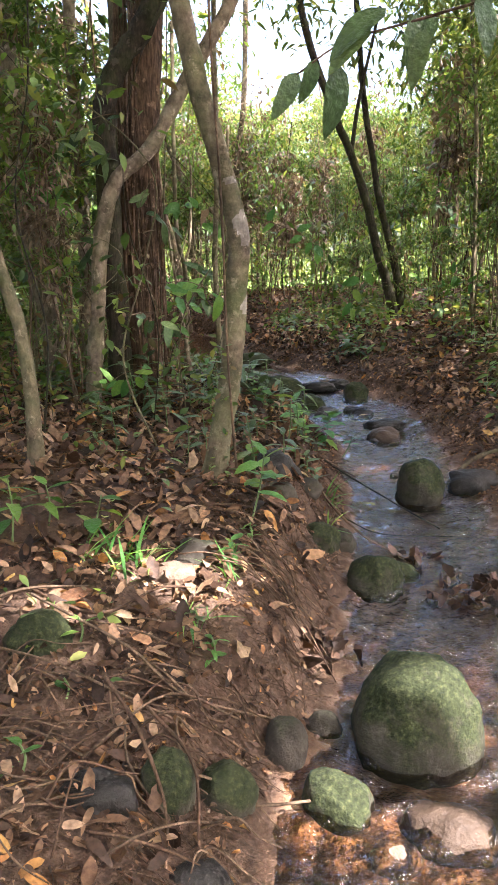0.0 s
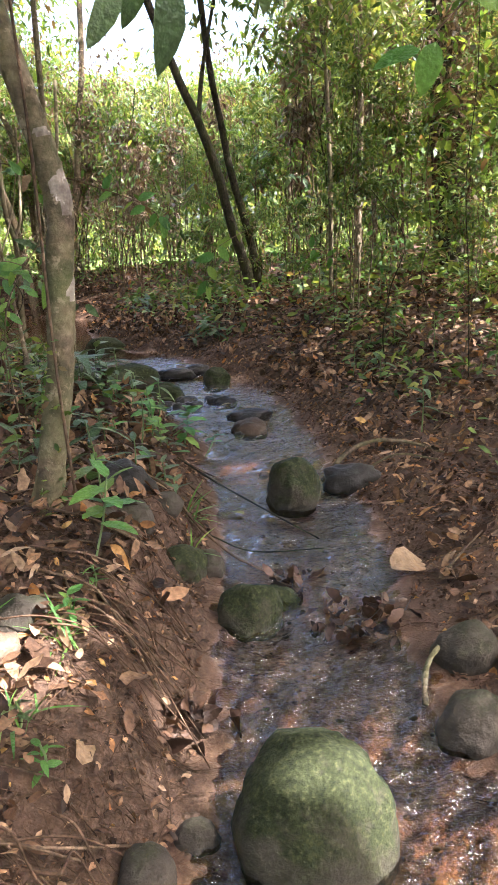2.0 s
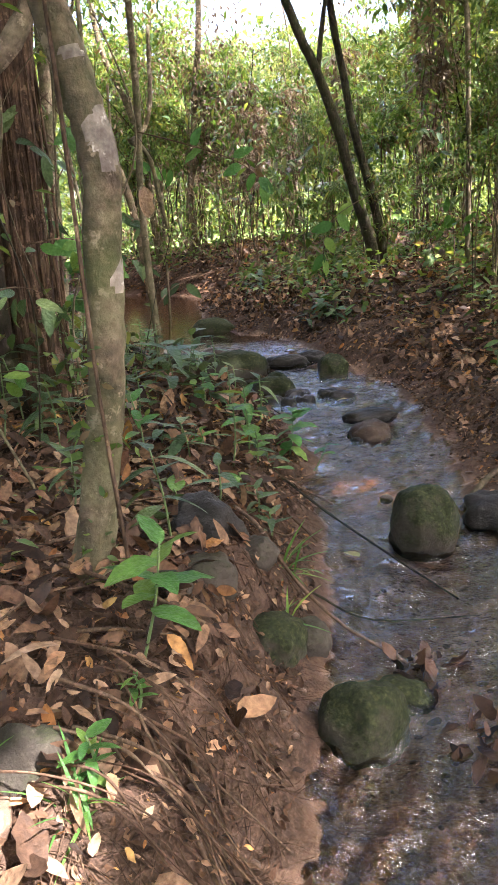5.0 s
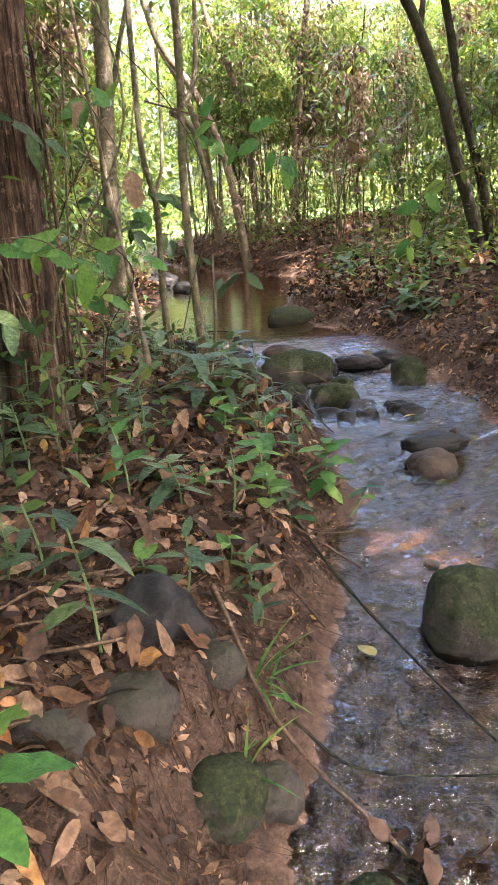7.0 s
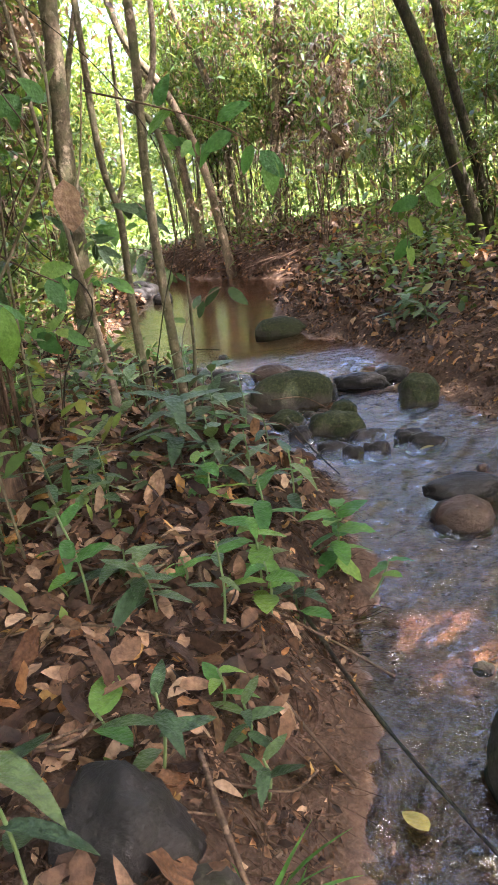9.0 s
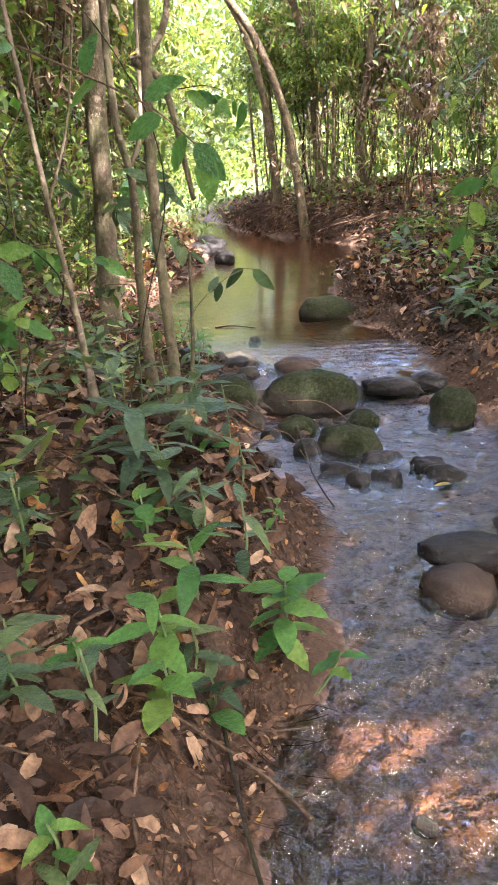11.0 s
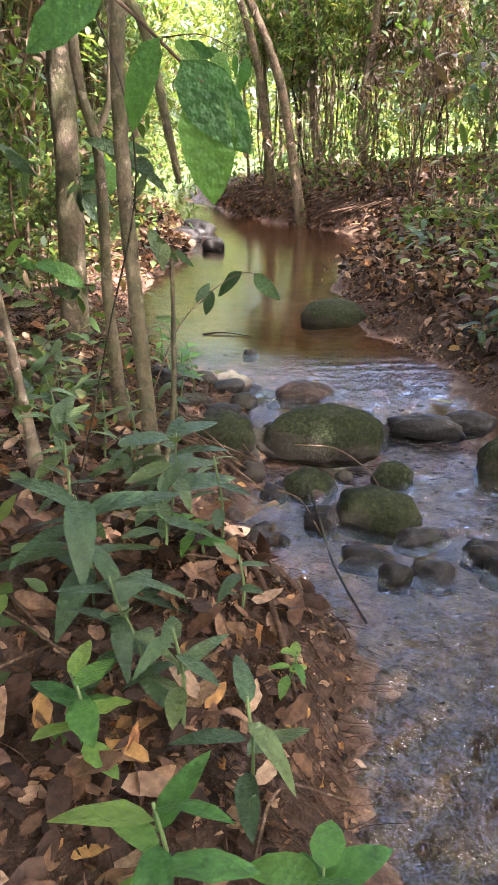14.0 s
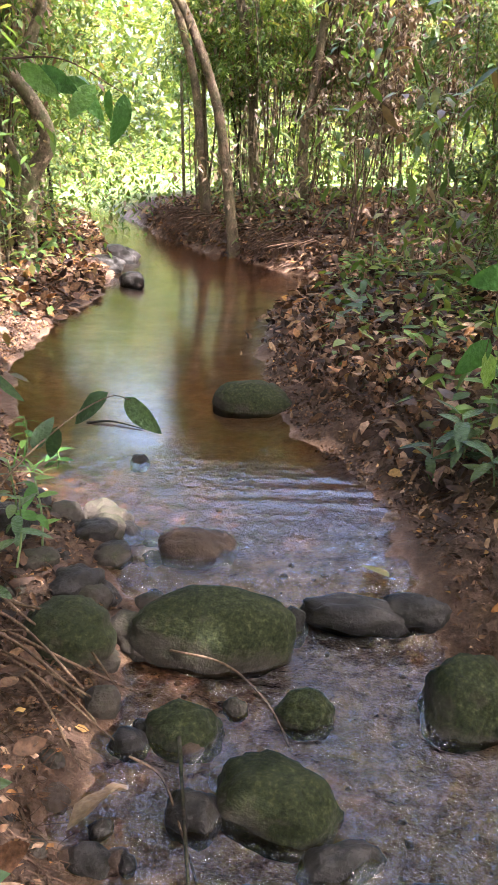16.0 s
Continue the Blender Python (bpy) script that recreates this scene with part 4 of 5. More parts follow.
def mid_place():
    while True:
        y = rng.uniform(12, 28)
        x = rng.uniform(-.42 * y - 3, .42 * y + 3)
        le, ri = np.interp(y, STREAM_Y, STREAM_L), np.interp(y, STREAM_Y, STREAM_R)
        z = rng.uniform(.1, 8.5) if abs(x + .5) > 4 else rng.uniform(.1, 7.0 if x < -.6 else 5.2)
        if z > sky_roof(x, y) or .7 < z < 2.6 and rng.uniform() < (.4 if x > 1 else .7):
            continue
        if (x < le - .5 or x > ri + .5 or z > 4.2) and not (x < -2 and y > 24 and z < 2.2 and abs(x + 3 + .55 * (y - 20)) < 1.8):
            return (x, y, gz(x, y) + z)


def pool_place():
    """The bushes over the pool's left bank."""
    y = rng.uniform(11.5, 20)
    x = np.interp(y, STREAM_Y, STREAM_L) - rng.uniform(.7, 5)
    z = rng.uniform(.1, 7) * rng.uniform(.3, 1)
    return (x - (3.5 if y < 16.8 and z > 1.1 else 0), y, gz(x, y) + z)


def clearing_place():
    y = rng.uniform(26, 46)
    x = rng.uniform(-.55 * y - 3, .45 * y + 3)
    return (x, y, gz(x, y) + rng.uniform(0, 1.7) * rng.uniform(.2, 1))


v, f = cloud_mass(420, 70, clearing_place, .45, .12, .3)
tagged(part("clearing_bushes", mesh_of("clearing_bushes", v, f, M_CANOPY)), "sunlit low bushes in a clearing", "bushes", kind="stuff")
v, f = join([cloud_mass(180, 120, pool_place, .33, .07, .15), cloud_mass(90, 110, lambda: (rng.uniform(-8.5, -4.4), rng.uniform(17, 20.5), rng.uniform(2, 7)), .4, .07, .15),
             cloud_mass(130, 80, lambda: (rng.uniform(-9, -4.2), rng.uniform(20, 25), rng.uniform(.6, 7)), .42, .1, .2, LEAF_LONG)])
tagged(part("pool_bushes", mesh_of("pool_bushes", v, f, M_GREEN)), "dense bushes over the pool's bank", "bushes", kind="stuff")
v, f = cloud_mass(520, 80, mid_place, .42, .11, .23, LEAF_LONG)
tagged(part("thicket_leaves", mesh_of("thicket_leaves", v, f, M_GREEN)), "dense sunlit leaves of the forest thicket", "foliage", kind="stuff")


def side_place():
    while True:
        y = rng.uniform(5.5, 13)
        x = rng.uniform(-5, 6)
        if x < -1.5 - .1 * y or x > 2.4 + .12 * y:
            return (x, y, gz(x, y) + rng.uniform(.1, 3.8))


def near_place():
    y = rng.uniform(4.9, 11)
    x = rng.uniform(-4.2, -.5 if y < 7.2 else -1.5)
    return (x, y, gz(x, y) + rng.uniform(.1, 5))


v, f = join([cloud_mass(230, 90, side_place, .3, .06, .15, LEAF_MID), cloud_mass(260, 38, near_place, .2, .05, .13, LEAF_MID)])
tagged(part("bank_leaves", mesh_of("bank_leaves", v, f, M_GREEN)), "leafy twigs of shrubs beside the path", "foliage", kind="stuff")


def low_leaves(n, ylo, yhi, xlo, xhi, smin, smax, gap, tall):
    y, x = rng.uniform(ylo, yhi, n * 3), rng.uniform(xlo, xhi, n * 3)
    le, ri = np.interp(y, STREAM_Y, STREAM_L), np.interp(y, STREAM_Y, STREAM_R)
    out = np.maximum(le - x, x - ri)
    keep = (out > gap) & (bumps(1.1 * x + 3, 1.2 * y + 1) + .25 * rng.normal(size=len(x)) > .05)
    x, y = x[keep][:n], y[keep][:n]
    p = np.stack([x, y, ground_z(x, y) + .03 + tall * rng.uniform(0, 1, len(x)) ** 1.6], -1)
    return leaf_cloud(p, LEAF_MID, smin, smax, -.1, .75)


v, f = join([low_leaves(6500, 9.5, 27, -9, 9, .07, .17, .45, .5), low_leaves(1300, 5.0, 10, -3, -.1, .05, .13, .45, .3), low_leaves(700, 3, 10, 2.2, 4.5, .06, .14, .5, .35), low_leaves(260, 2.6, 5, -2.2, -.3, .03, .08, .5, .18)])
tagged(part("undergrowth", mesh_of("undergrowth", v, f, M_GREEN)), "low green undergrowth over leaf litter", "undergrowth", kind="stuff")


# ---- seedlings ----
def leaf_mesh(width, curl, material, name="leaf"):
    return mesh_of(name, *leaf_shape(width, curl, 3, .04, rng.normal(0, .06)), material)


SEED_LEAVES = [leaf_mesh(.2, .12, M_SEED), leaf_mesh(.24, .07, M_SEED), leaf_mesh(.17, .2, M_SEED), leaf_mesh(.21, .3, M_SEED)]
BLUE_LEAVES = [leaf_mesh(.17, .14, M_BLUELEAF), leaf_mesh(.2, .08, M_BLUELEAF), leaf_mesh(.15, .22, M_BLUELEAF), leaf_mesh(.18, .34, M_BLUELEAF)]
BROAD_LEAVES = [leaf_mesh(.25, .1, M_SEED), leaf_mesh(.27, .16, M_SEED)]
BLADE_LEAVES = [leaf_mesh(.035, .22, M_SEED, "blade"), leaf_mesh(.03, .35, M_SEED, "blade")]


def stand_leaf(root, me, at, azimuth, tilt, length, roll=0.0):
    ob = part(me.name.split(".")[0], me, root)
    ob.matrix_local = Matrix.Translation(at) @ Euler((0, 0, azimuth)).to_matrix().to_4x4() @ Euler((tilt, roll, 0)).to_matrix().to_4x4() @ Matrix.Scale(length, 4)


def seedling(x, y, height, n, length, leaves, label, lean=(0, 0), name="seedling", group="", z=None, lowest=.35):
    root = tagged(new(name), label, "plant", group)
    root.matrix_world = pose(x, y, (gz(x, y) if z is None else z) - .01)
    top = np.array([lean[0], lean[1], height])
    v, f = tube([(0, 0, 0), tuple(top * .5 + np.array([.01, .01, 0])), tuple(top)], .005, .003, 6, 4)
    part("stem", mesh_of("stem", v, f, M_GREENSTEM if height < .5 else M_TWIG), root)
    a0 = rng.uniform(0, 6)
    for k in range(n):
        s_ = lowest + (1 - lowest) * (k + .5) / n
        stand_leaf(root, leaves[k % len(leaves)], Vector(top * s_), a0 + k * 2.4, radians(rng.uniform(-15, 30) + 35 * (s_ - .5)), length * rng.uniform(.7, 1.1), rng.uniform(-.3, .3))
    return root


seedling(.60, 6.15, .27, 16, .13, BROAD_LEAVES, "bright green seedling with broad leaves at the water's edge", (.03, -.03), lowest=.15)
seedling(.72, 6.05, .16, 4, .1, BROAD_LEAVES, "small bright green seedling leaning over water", (.08, 0), lowest=.6)
seedling(.14, 6.26, .22, 7, .13, BROAD_LEAVES, "green seedling with toothed leaves among dead leaves")
seedling(.08, 6.35, .18, 5, .11, SEED_LEAVES, "green seedling rooted in leaf litter")
seedling(-.02, 7.22, .34, 10, .2, BLUE_LEAVES, "blue-green plant with long drooping leaves", (.05, 0))
seedling(.05, 7.0, .25, 6, .15, BLUE_LEAVES, "blue-green plant with long drooping leaves")
seedling(-.08, 6.80, .32, 12, .27, BLUE_LEAVES, "tall green plant with long lance-shaped leaves", (-.02, 0), lowest=.1)
seedling(.30, 6.88, .2, 6, .09, BLUE_LEAVES, "small dark green seedling on the earth bank")
seedling(-.14, 7.5, .28, 6, .18, BLUE_LEAVES, "blue-green plant beside a slim sapling", (.08, -.05))
seedling(.09, 3.78, .33, 10, .165, BROAD_LEAVES, "seedling with smooth oblong green leaves", (.07, .05), lowest=.45)
seedling(.09, 3.66, .1, 8, .055, SEED_LEAVES, "tiny bright green seedling in leaf litter")
seedling(.02, 3.40, .13, 14, .07, SEED_LEAVES, "sunlit yellow-green seedling beside a rock", lowest=.1)
seedling(-.03, 2.86, .1, 8, .06, SEED_LEAVES, "tiny yellow-green seedling on bare mud", lowest=.2)
seedling(-.90, 3.42, .3, 9, .15, SEED_LEAVES, "bright sunlit green plant on the bank", (0, 0))
seedling(-.78, 3.55, .2, 7, .12, SEED_LEAVES, "bright sunlit green plant on the bank")
seedling(-.60, 3.45, .22, 5, .16, SEED_LEAVES, "green plant with one long upright leaf", (.08, 0))
seedling(-.49, 2.84, .1, 3, .09, SEED_LEAVES, "small green seedling on muddy slope")
seedling(-.48, 2.58, .08, 2, .1, SEED_LEAVES, "small green seedling on muddy slope")
seedling(-.53, 2.27, .1, 3, .1, SEED_LEAVES, "small green seedling on muddy slope")
seedling(-.10, 2.98, .1, 6, .06, BLUE_LEAVES, "small dark green sprig below a stone")
seedling(.41, 5.12, .14, 9, .11, BLUE_LEAVES, "spray of blue-green leaves on the bank", lowest=.2)
seedling(.46, 5.02, .12, 5, .1, BLUE_LEAVES, "blue-green sprig over bare earth")
seedling(.07, 5.03, .08, 2, .2, SEED_LEAVES, "single long green leaf over dead leaves")
seedling(.25, 4.9, .24, 5, .14, BLUE_LEAVES, "pale blue-green seedling near a tree", (.02, 0))
seedling(.16, 4.87, .07, 5, .05, SEED_LEAVES, "tiny green seedling in mud")
seedling(.47, 5.85, .12, 6, .12, BLUE_LEAVES, "green sprig on the earth bank")
seedling(.44, 6.72, .12, 6, .08, SEED_LEAVES, "green plant leaning over the water", (.04, 0))
seedling(.40, 5.92, .16, 5, .13, BLUE_LEAVES, "green sprig on the earth bank")
seedling(.42, 5.65, .2, 7, .15, SEED_LEAVES, "bright green seedling with long oval leaves", lowest=.3)
seedling(.15, 5.7, .12, 5, .1, SEED_LEAVES, "bright green star-shaped seedling")
seedling(.34, 5.19, .12, 4, .1, SEED_LEAVES, "green seedling low on the bank")
seedling(.50, 5.8, .08, 2, .18, SEED_LEAVES, "long narrow green leaf near the water")
seedling(1.17, 9.86, .24, 14, .18, BLUE_LEAVES, "broad blue-green leaves at the stream's bank", (-.04, -.05), lowest=.1)
seedling(1.02, 9.9, .14, 6, .17, BLUE_LEAVES, "broad blue-green leaves at the stream's bank", lowest=.1)
seedling(1.3, 10.2, .3, 8, .16, SEED_LEAVES, "bright green plant above the litter mound")
seedling(-1.0, 9.96, .2, 8, .1, SEED_LEAVES, "yellow-green sprig on wet sand")
seedling(-.78, 9.83, .12, 6, .1, SEED_LEAVES, "yellow-green sprig on wet sand")
for k in range(126):
    for _ in range(60):
        y = rng.uniform(5.2, 8.4) if k >= 95 else rng.uniform(4.4, 9.0) if k < 62 else rng.uniform(9.5, 15)
        x = rng.uniform(-1.3, .45) if k >= 95 else rng.uniform(-2.2, .4) if k < 46 else (rng.uniform(1.9, 3.6) if k < 62 else rng.uniform(-4.5, 5))
        o_ = max(np.interp(y, STREAM_Y, STREAM_L) - x, x - np.interp(y, STREAM_Y, STREAM_R))
        if o_ > (.3 if 62 <= k < 95 else .2) and (x + .11) ** 2 + (y - 4.2) ** 2 > .04:
            break
    kind = int(rng.integers(3)) if k < 95 else 1 + k % 2
    seedling(x, y, rng.uniform(.12, .42), int(rng.integers(5, 10)), rng.uniform(.09, .18), [SEED_LEAVES, BLUE_LEAVES, BLUE_LEAVES][kind],
             ["bright green forest seedling in leaf litter", "blue-green forest seedling in leaf litter", "blue-green forest seedling in leaf litter"][kind], (rng.normal(0, .04), rng.normal(0, .04)), group="forest seedlings")


def grass_tuft(x, y, n, length, label, spread=.06):
    root = tagged(new("grass_tuft"), label, "grass")
    root.matrix_world = pose(x, y, gz(x, y) - .01)
    for k in range(n):
        stand_leaf(root, BLADE_LEAVES[k % 2], Vector((rng.normal(0, spread), rng.normal(0, spread), 0)), rng.uniform(0, 6.28), radians(rng.uniform(25, 85)), length * rng.uniform(.6, 1.2))


grass_tuft(-.38, 3.3, 34, .2, "sunlit tuft of thin green grass on the bank", .07)
grass_tuft(-.5, 3.4, 20, .2, "sunlit tuft of thin green grass on the bank", .06)
grass_tuft(.0, 3.32, 16, .14, "dry yellowish grass tuft below a seedling", .03)
grass_tuft(-.12, 3.0, 18, .16, "thin grass hanging over the muddy slope", .05)
grass_tuft(.51, 4.66, 22, .17, "strap-leaved green tuft at the bank's foot", .03)
grass_tuft(.48, 4.46, 12, .15, "strap-leaved green tuft at the bank's foot", .03)
grass_tuft(-.85, 9.7, 14, .15, "yellow-green grass on a sandbank", .05)


# ---- branches that hang into the view ----
def twig_with_leaves(name, label, line, leaves, meshes, r=.008, bark=None):
    """line: the twig's points; leaves: (place, way it points, length)."""
    base = np.array(line[0], float)
    root = tagged(new(name), label, "branch")
    root.matrix_world = pose(*base)
    v, f = tube([np.array(p) - base for p in line], r, r * .4, 6, 5)
    part("twig", mesh_of("twig", v, f, bark or M_TWIG), root)
    for k, (at, way, length) in enumerate(leaves):
        ob = part("leaf", meshes[k % len(meshes)], root)
        w = Vector(way).normalized()
        side = w.cross(Vector((0.2, -1, 0.5))).normalized()
        q = Matrix((side, w, side.cross(w))).transposed().to_4x4()
        ob.matrix_local = Matrix.Translation(Vector(at) - Vector(base)) @ q @ Euler((0, rng.uniform(-.5, .5), 0)).to_matrix().to_4x4() @ Matrix.Scale(length, 4)


DARK_LEAVES = [leaf_mesh(.2, .12, M_BLUELEAF), leaf_mesh(.22, .18, M_BLUELEAF)]
twig_with_leaves("overhanging_branch", "branch with large drooping green leaves over the stream", [(2.14, 3.78, 2.96), (1.41, 3.74, 2.71), (0.84, 3.70, 2.55), (0.52, 3.70, 2.47), (0.32, 3.70, 2.35)],
                 [((0.33, 3.70, 2.36), (-.5, -.2, -.8), 0.21), ((0.49, 3.70, 2.39), (0, 0, -1), 0.28), ((0.40, 3.70, 2.41), (-.3, .1, -.9), 0.18), ((0.68, 3.70, 2.59), (-.8, -.3, -.45), 0.29), ((0.62, 3.70, 2.53), (-.7, -.3, -.6), 0.26),
                  ((0.80, 3.70, 2.57), (.1, 0, -1), 0.26), ((0.84, 3.70, 2.51), (-.3, -.1, -.9), 0.23), ((0.88, 3.70, 2.55), (-.6, 0, -.7), 0.21), ((1.05, 3.70, 2.63), (.2, -.2, -.9), 0.24), ((1.17, 3.74, 2.67), (.3, 0, -.8), 0.24),
                  ((1.33, 3.74, 2.71), (-.2, -.2, -.9), 0.24), ((0.97, 3.70, 2.67), (-.9, 0, .1), 0.23)], DARK_LEAVES)
twig_with_leaves("overhanging_branch", "twig with bright sunlit green leaves", [(2.1, 3.5, 2.7), (1.6, 3.45, 2.45), (1.25, 3.4, 2.15)],
                 [((1.36, 3.4, 2.26), (.9, 0, -.2), .16), ((1.25, 3.4, 2.12), (-.3, 0, -.8), .15), ((1.2, 3.4, 2.1), (-.8, 0, -.2), .15)], BROAD_LEAVES)
twig_with_leaves("overhanging_branch", "thin sprig with paired green leaves before the pool", [(-.25, 7.78, .9), (-.3, 8.3, 1.05), (-.22, 8.6, 1.16), (-.14, 8.8, 1.2), (-.08, 8.85, 1.18)],
                 [((-.16, 8.85, 1.2), (-.75, -.2, -.6), .17), ((-.1, 8.85, 1.19), (.7, -.2, -.7), .17), ((-.24, 8.6, 1.15), (-.3, 0, -.9), .13), ((-.28, 8.5, 1.1), (.2, .3, .6), .12), ((-.3, 8.3, 1.05), (-.7, 0, .3), .12)], DARK_LEAVES, .004)
twig_with_leaves("overhanging_branch", "leafy twig hanging beside a slim sapling", [(-.1, 6.3, 2.1), (.2, 6.05, 1.98), (.42, 5.92, 1.88), (.54, 5.9, 1.78)],
                 [((.4, 5.92, 1.9), (.6, -.1, .3), .11), ((.44, 5.92, 1.86), (-.7, -.1, -.2), .1), ((.5, 5.9, 1.82), (-.4, 0, -.7), .09), ((.52, 5.9, 1.8), (.4, -.1, -.5), .1), ((.54, 5.9, 1.78), (.1, 0, -1), .11), ((.25, 6.02, 1.96), (-.8, 0, -.3), .11), ((.2, 6.05, 1.98), (.3, -.2, .6), .1)], BROAD_LEAVES, .004)
twig_with_leaves("overhanging_branch", "leafy twig over the undergrowth", [(-1.2, 7.0, 1.9), (-.8, 6.9, 1.6), (-.5, 6.8, 1.45)],
                 [((-.6, 6.85, 1.5), (.8, 0, .1), .15), ((-.55, 6.8, 1.47), (.3, -.2, -.5), .15), ((-.8, 6.9, 1.6), (-.2, -.3, -.6), .16), ((-.9, 6.9, 1.65), (.2, .2, .7), .14), ((-1.05, 6.95, 1.8), (-.6, -.1, -.3), .15)], BROAD_LEAVES)

for k in range(44):
    if k < 24:
        x, y, z = rng.uniform(-1.9, -.55), rng.uniform(6.4, 9.4), rng.uniform(.9, 2.5)
    elif k < 36:
        x, y, z = rng.uniform(1.9, 3.3), rng.uniform(9.5, 12.5), rng.uniform(1.3, 2.6)
    else:
        x, y, z = rng.uniform(-1.5, -.5), rng.uniform(4.9, 6.2), rng.uniform(1.0, 2.6)
    q = rng.uniform(0, 6.28)
    end = np.array([x + .4 * math.cos(q), y + .3 * math.sin(q), z - rng.uniform(.02, .2)])
    line = [(x, y, z), tuple((np.array([x, y, z]) + end) / 2 + np.array([0, 0, .05])), tuple(end)]
    ls = [(tuple(np.array([x, y, z]) * (1 - s_) + end * s_), tuple(rng.normal(0, .7, 3) + np.array([math.cos(q) * .5, math.sin(q) * .3, -.35])), rng.uniform(.09, .17)) for s_ in np.linspace(.15, 1, int(rng.integers(6, 11)))]
    twig_with_leaves("leafy_sprig", ["sprig of bright green leaves in the undergrowth", "sprig of dark green leaves in the undergrowth"][k % 2], line, ls, [SEED_LEAVES, BLUE_LEAVES][k % 2], .004)
twig_with_leaves("leafy_sprig", "drooping sprig of broad pale green leaves over the bank", [(1.75, 9.7, 1.9), (1.45, 9.55, 1.78), (1.2, 9.5, 1.6), (1.15, 9.5, 1.3)],
                 [((1.45, 9.55, 1.78), (-.6, -.1, -.4), .2), ((1.3, 9.5, 1.7), (.5, -.1, -.7), .19), ((1.25, 9.5, 1.62), (-.8, -.1, -.3), .21), ((1.18, 9.5, 1.5), (.4, -.1, -.8), .17), ((1.16, 9.5, 1.35), (-.5, -.1, -.8), .19), ((1.15, 9.5, 1.3), (.3, 0, -.9), .16)], BROAD_LEAVES, .005)


twig_with_leaves("hanging_twig", "thin dry twig with one wilted pale leaf", [(-.45, 5.95, 2.4), (-.15, 5.75, 2.0), (-.01, 5.68, 1.78)],
                 [((-.01, 5.68, 1.78), (.1, -.1, -1), .14), ((-.2, 5.78, 2.05), (-.5, -.1, -.8), .11)], [mesh_of("dry_leaf", *leaf_shape(.3, .12, 3, .15), M_PALEDEAD)], .003)


# ---- sticks, roots and vines ----
def stick(pts, r0, r1, label, name="stick", material=None, lift=.012, category="stick"):
    """A fallen stick or root; points are x, y and height above the ground."""
    p = [(x, y, gz(x, y) + h_ + lift) for x, y, h_ in pts]
    base = np.array(p[0])
    v, f = tube([np.array(q) - base for q in p], r0, r1, 6, 5, .12)
    ob = part(name, mesh_of(name, v, f, material or M_TWIG))
    ob.matrix_world = pose(*base)
    tagged(ob, label, category)


stick([(.5, 5.82, .03), (.7, 5.4, .06), (.89, 5.08, .08), (1.16, 4.69, .05)], .007, .004, "thin dark twig trailing into the stream", material=M_BARKDARK)
stick([(.32, 4.99, .03), (.42, 4.75, .05), (.53, 4.58, .05), (.68, 4.48, .07), (.79, 4.4, .05), (.92, 4.28, .03)], .008, .006, "long pale stick bent over the bank")
stick([(.6, 4.62, .03), (.8, 4.5, .08), (1.2, 4.55, .06)], .005, .003, "thin dark twig trailing into the stream", material=M_BARKDARK)
stick([(-.19, 4.13, .04), (.06, 4.0, .02), (.25, 3.95, .02)], .007, .005, "pale dry stick lying across dead leaves")
stick([(-.7, 3.0, .06), (-.3, 2.72, .1), (-.1, 2.62, .04), (.2, 2.75, .02)], .006, .004, "bent grey stick over bare mud")
stick([(-.9, 2.75, .05), (-.55, 2.62, .08), (-.3, 2.55, .05), (-.08, 2.5, .03)], .005, .004, "bent grey stick over bare mud")
stick([(-.35, 2.55, .12), (-.2, 2.3, .16), (-.12, 2.2, .06), (-.1, 2.05, .01)], .007, .004, "forked root draped over rocks", "root", M_ROOT, category="root")
stick([(-.2, 2.45, .1), (-.05, 2.3, .12), (-.02, 2.12, .02)], .006, .004, "forked root draped over rocks", "root", M_ROOT, category="root")
stick([(.0, 2.28, .02), (.15, 2.36, .03), (.3, 2.45, .03)], .006, .005, "stick lying between stones")
stick([(-.8, 3.15, .0), (-.45, 2.95, .02), (-.25, 3.1, .04), (-.1, 3.15, .03)], .007, .004, "brown root running along the muddy slope", "root", M_ROOT, category="root")
stick([(1.39, 5.5, .0), (1.55, 5.6, .06), (1.75, 5.62, .08), (1.94, 5.5, .05), (2.1, 5.3, .0)], .018, .01, "pale arched root on the far bank", "root", M_BARK, category="root")
stick([(1.6, 5.4, .0), (1.8, 5.35, .05), (2.0, 5.2, .02)], .009, .006, "pale arched root on the far bank", "root", M_BARK, category="root")
stick([(1.19, 3.3, .0), (1.24, 3.42, .05), (1.32, 3.5, .06), (1.42, 3.6, .02)], .011, .008, "pale crooked root beside stones", "root", M_BARK, category="root")
stick([(.22, 7.34, .02), (.3, 7.32, .04), (.37, 7.31, .03), (.5, 7.1, .0)], .018, .009, "exposed root on the eroded bank", "root", M_ROOT, category="root")
stick([(.05, 7.4, .02), (.2, 7.2, .03), (.35, 7.0, .03), (.51, 6.66, .01)], .014, .007, "exposed root on the eroded bank", "root", M_ROOT, category="root")
stick([(.28, 8.13, .1), (.38, 7.8, .1), (.48, 7.5, .07), (.6, 7.3, .02)], .006, .004, "dark thin branch leaning into the stream", material=M_BARKDARK)
stick([(.16, 8.48, .1), (.35, 8.42, .14), (.5, 8.33, .1), (.58, 8.23, .04)], .004, .003, "bent twig caught on mossy rocks")
stick([(.17, 8.02, .1), (.27, 7.98, .1), (.36, 7.86, .05), (.42, 7.76, .02)], .004, .003, "bent twig caught on mossy rocks")
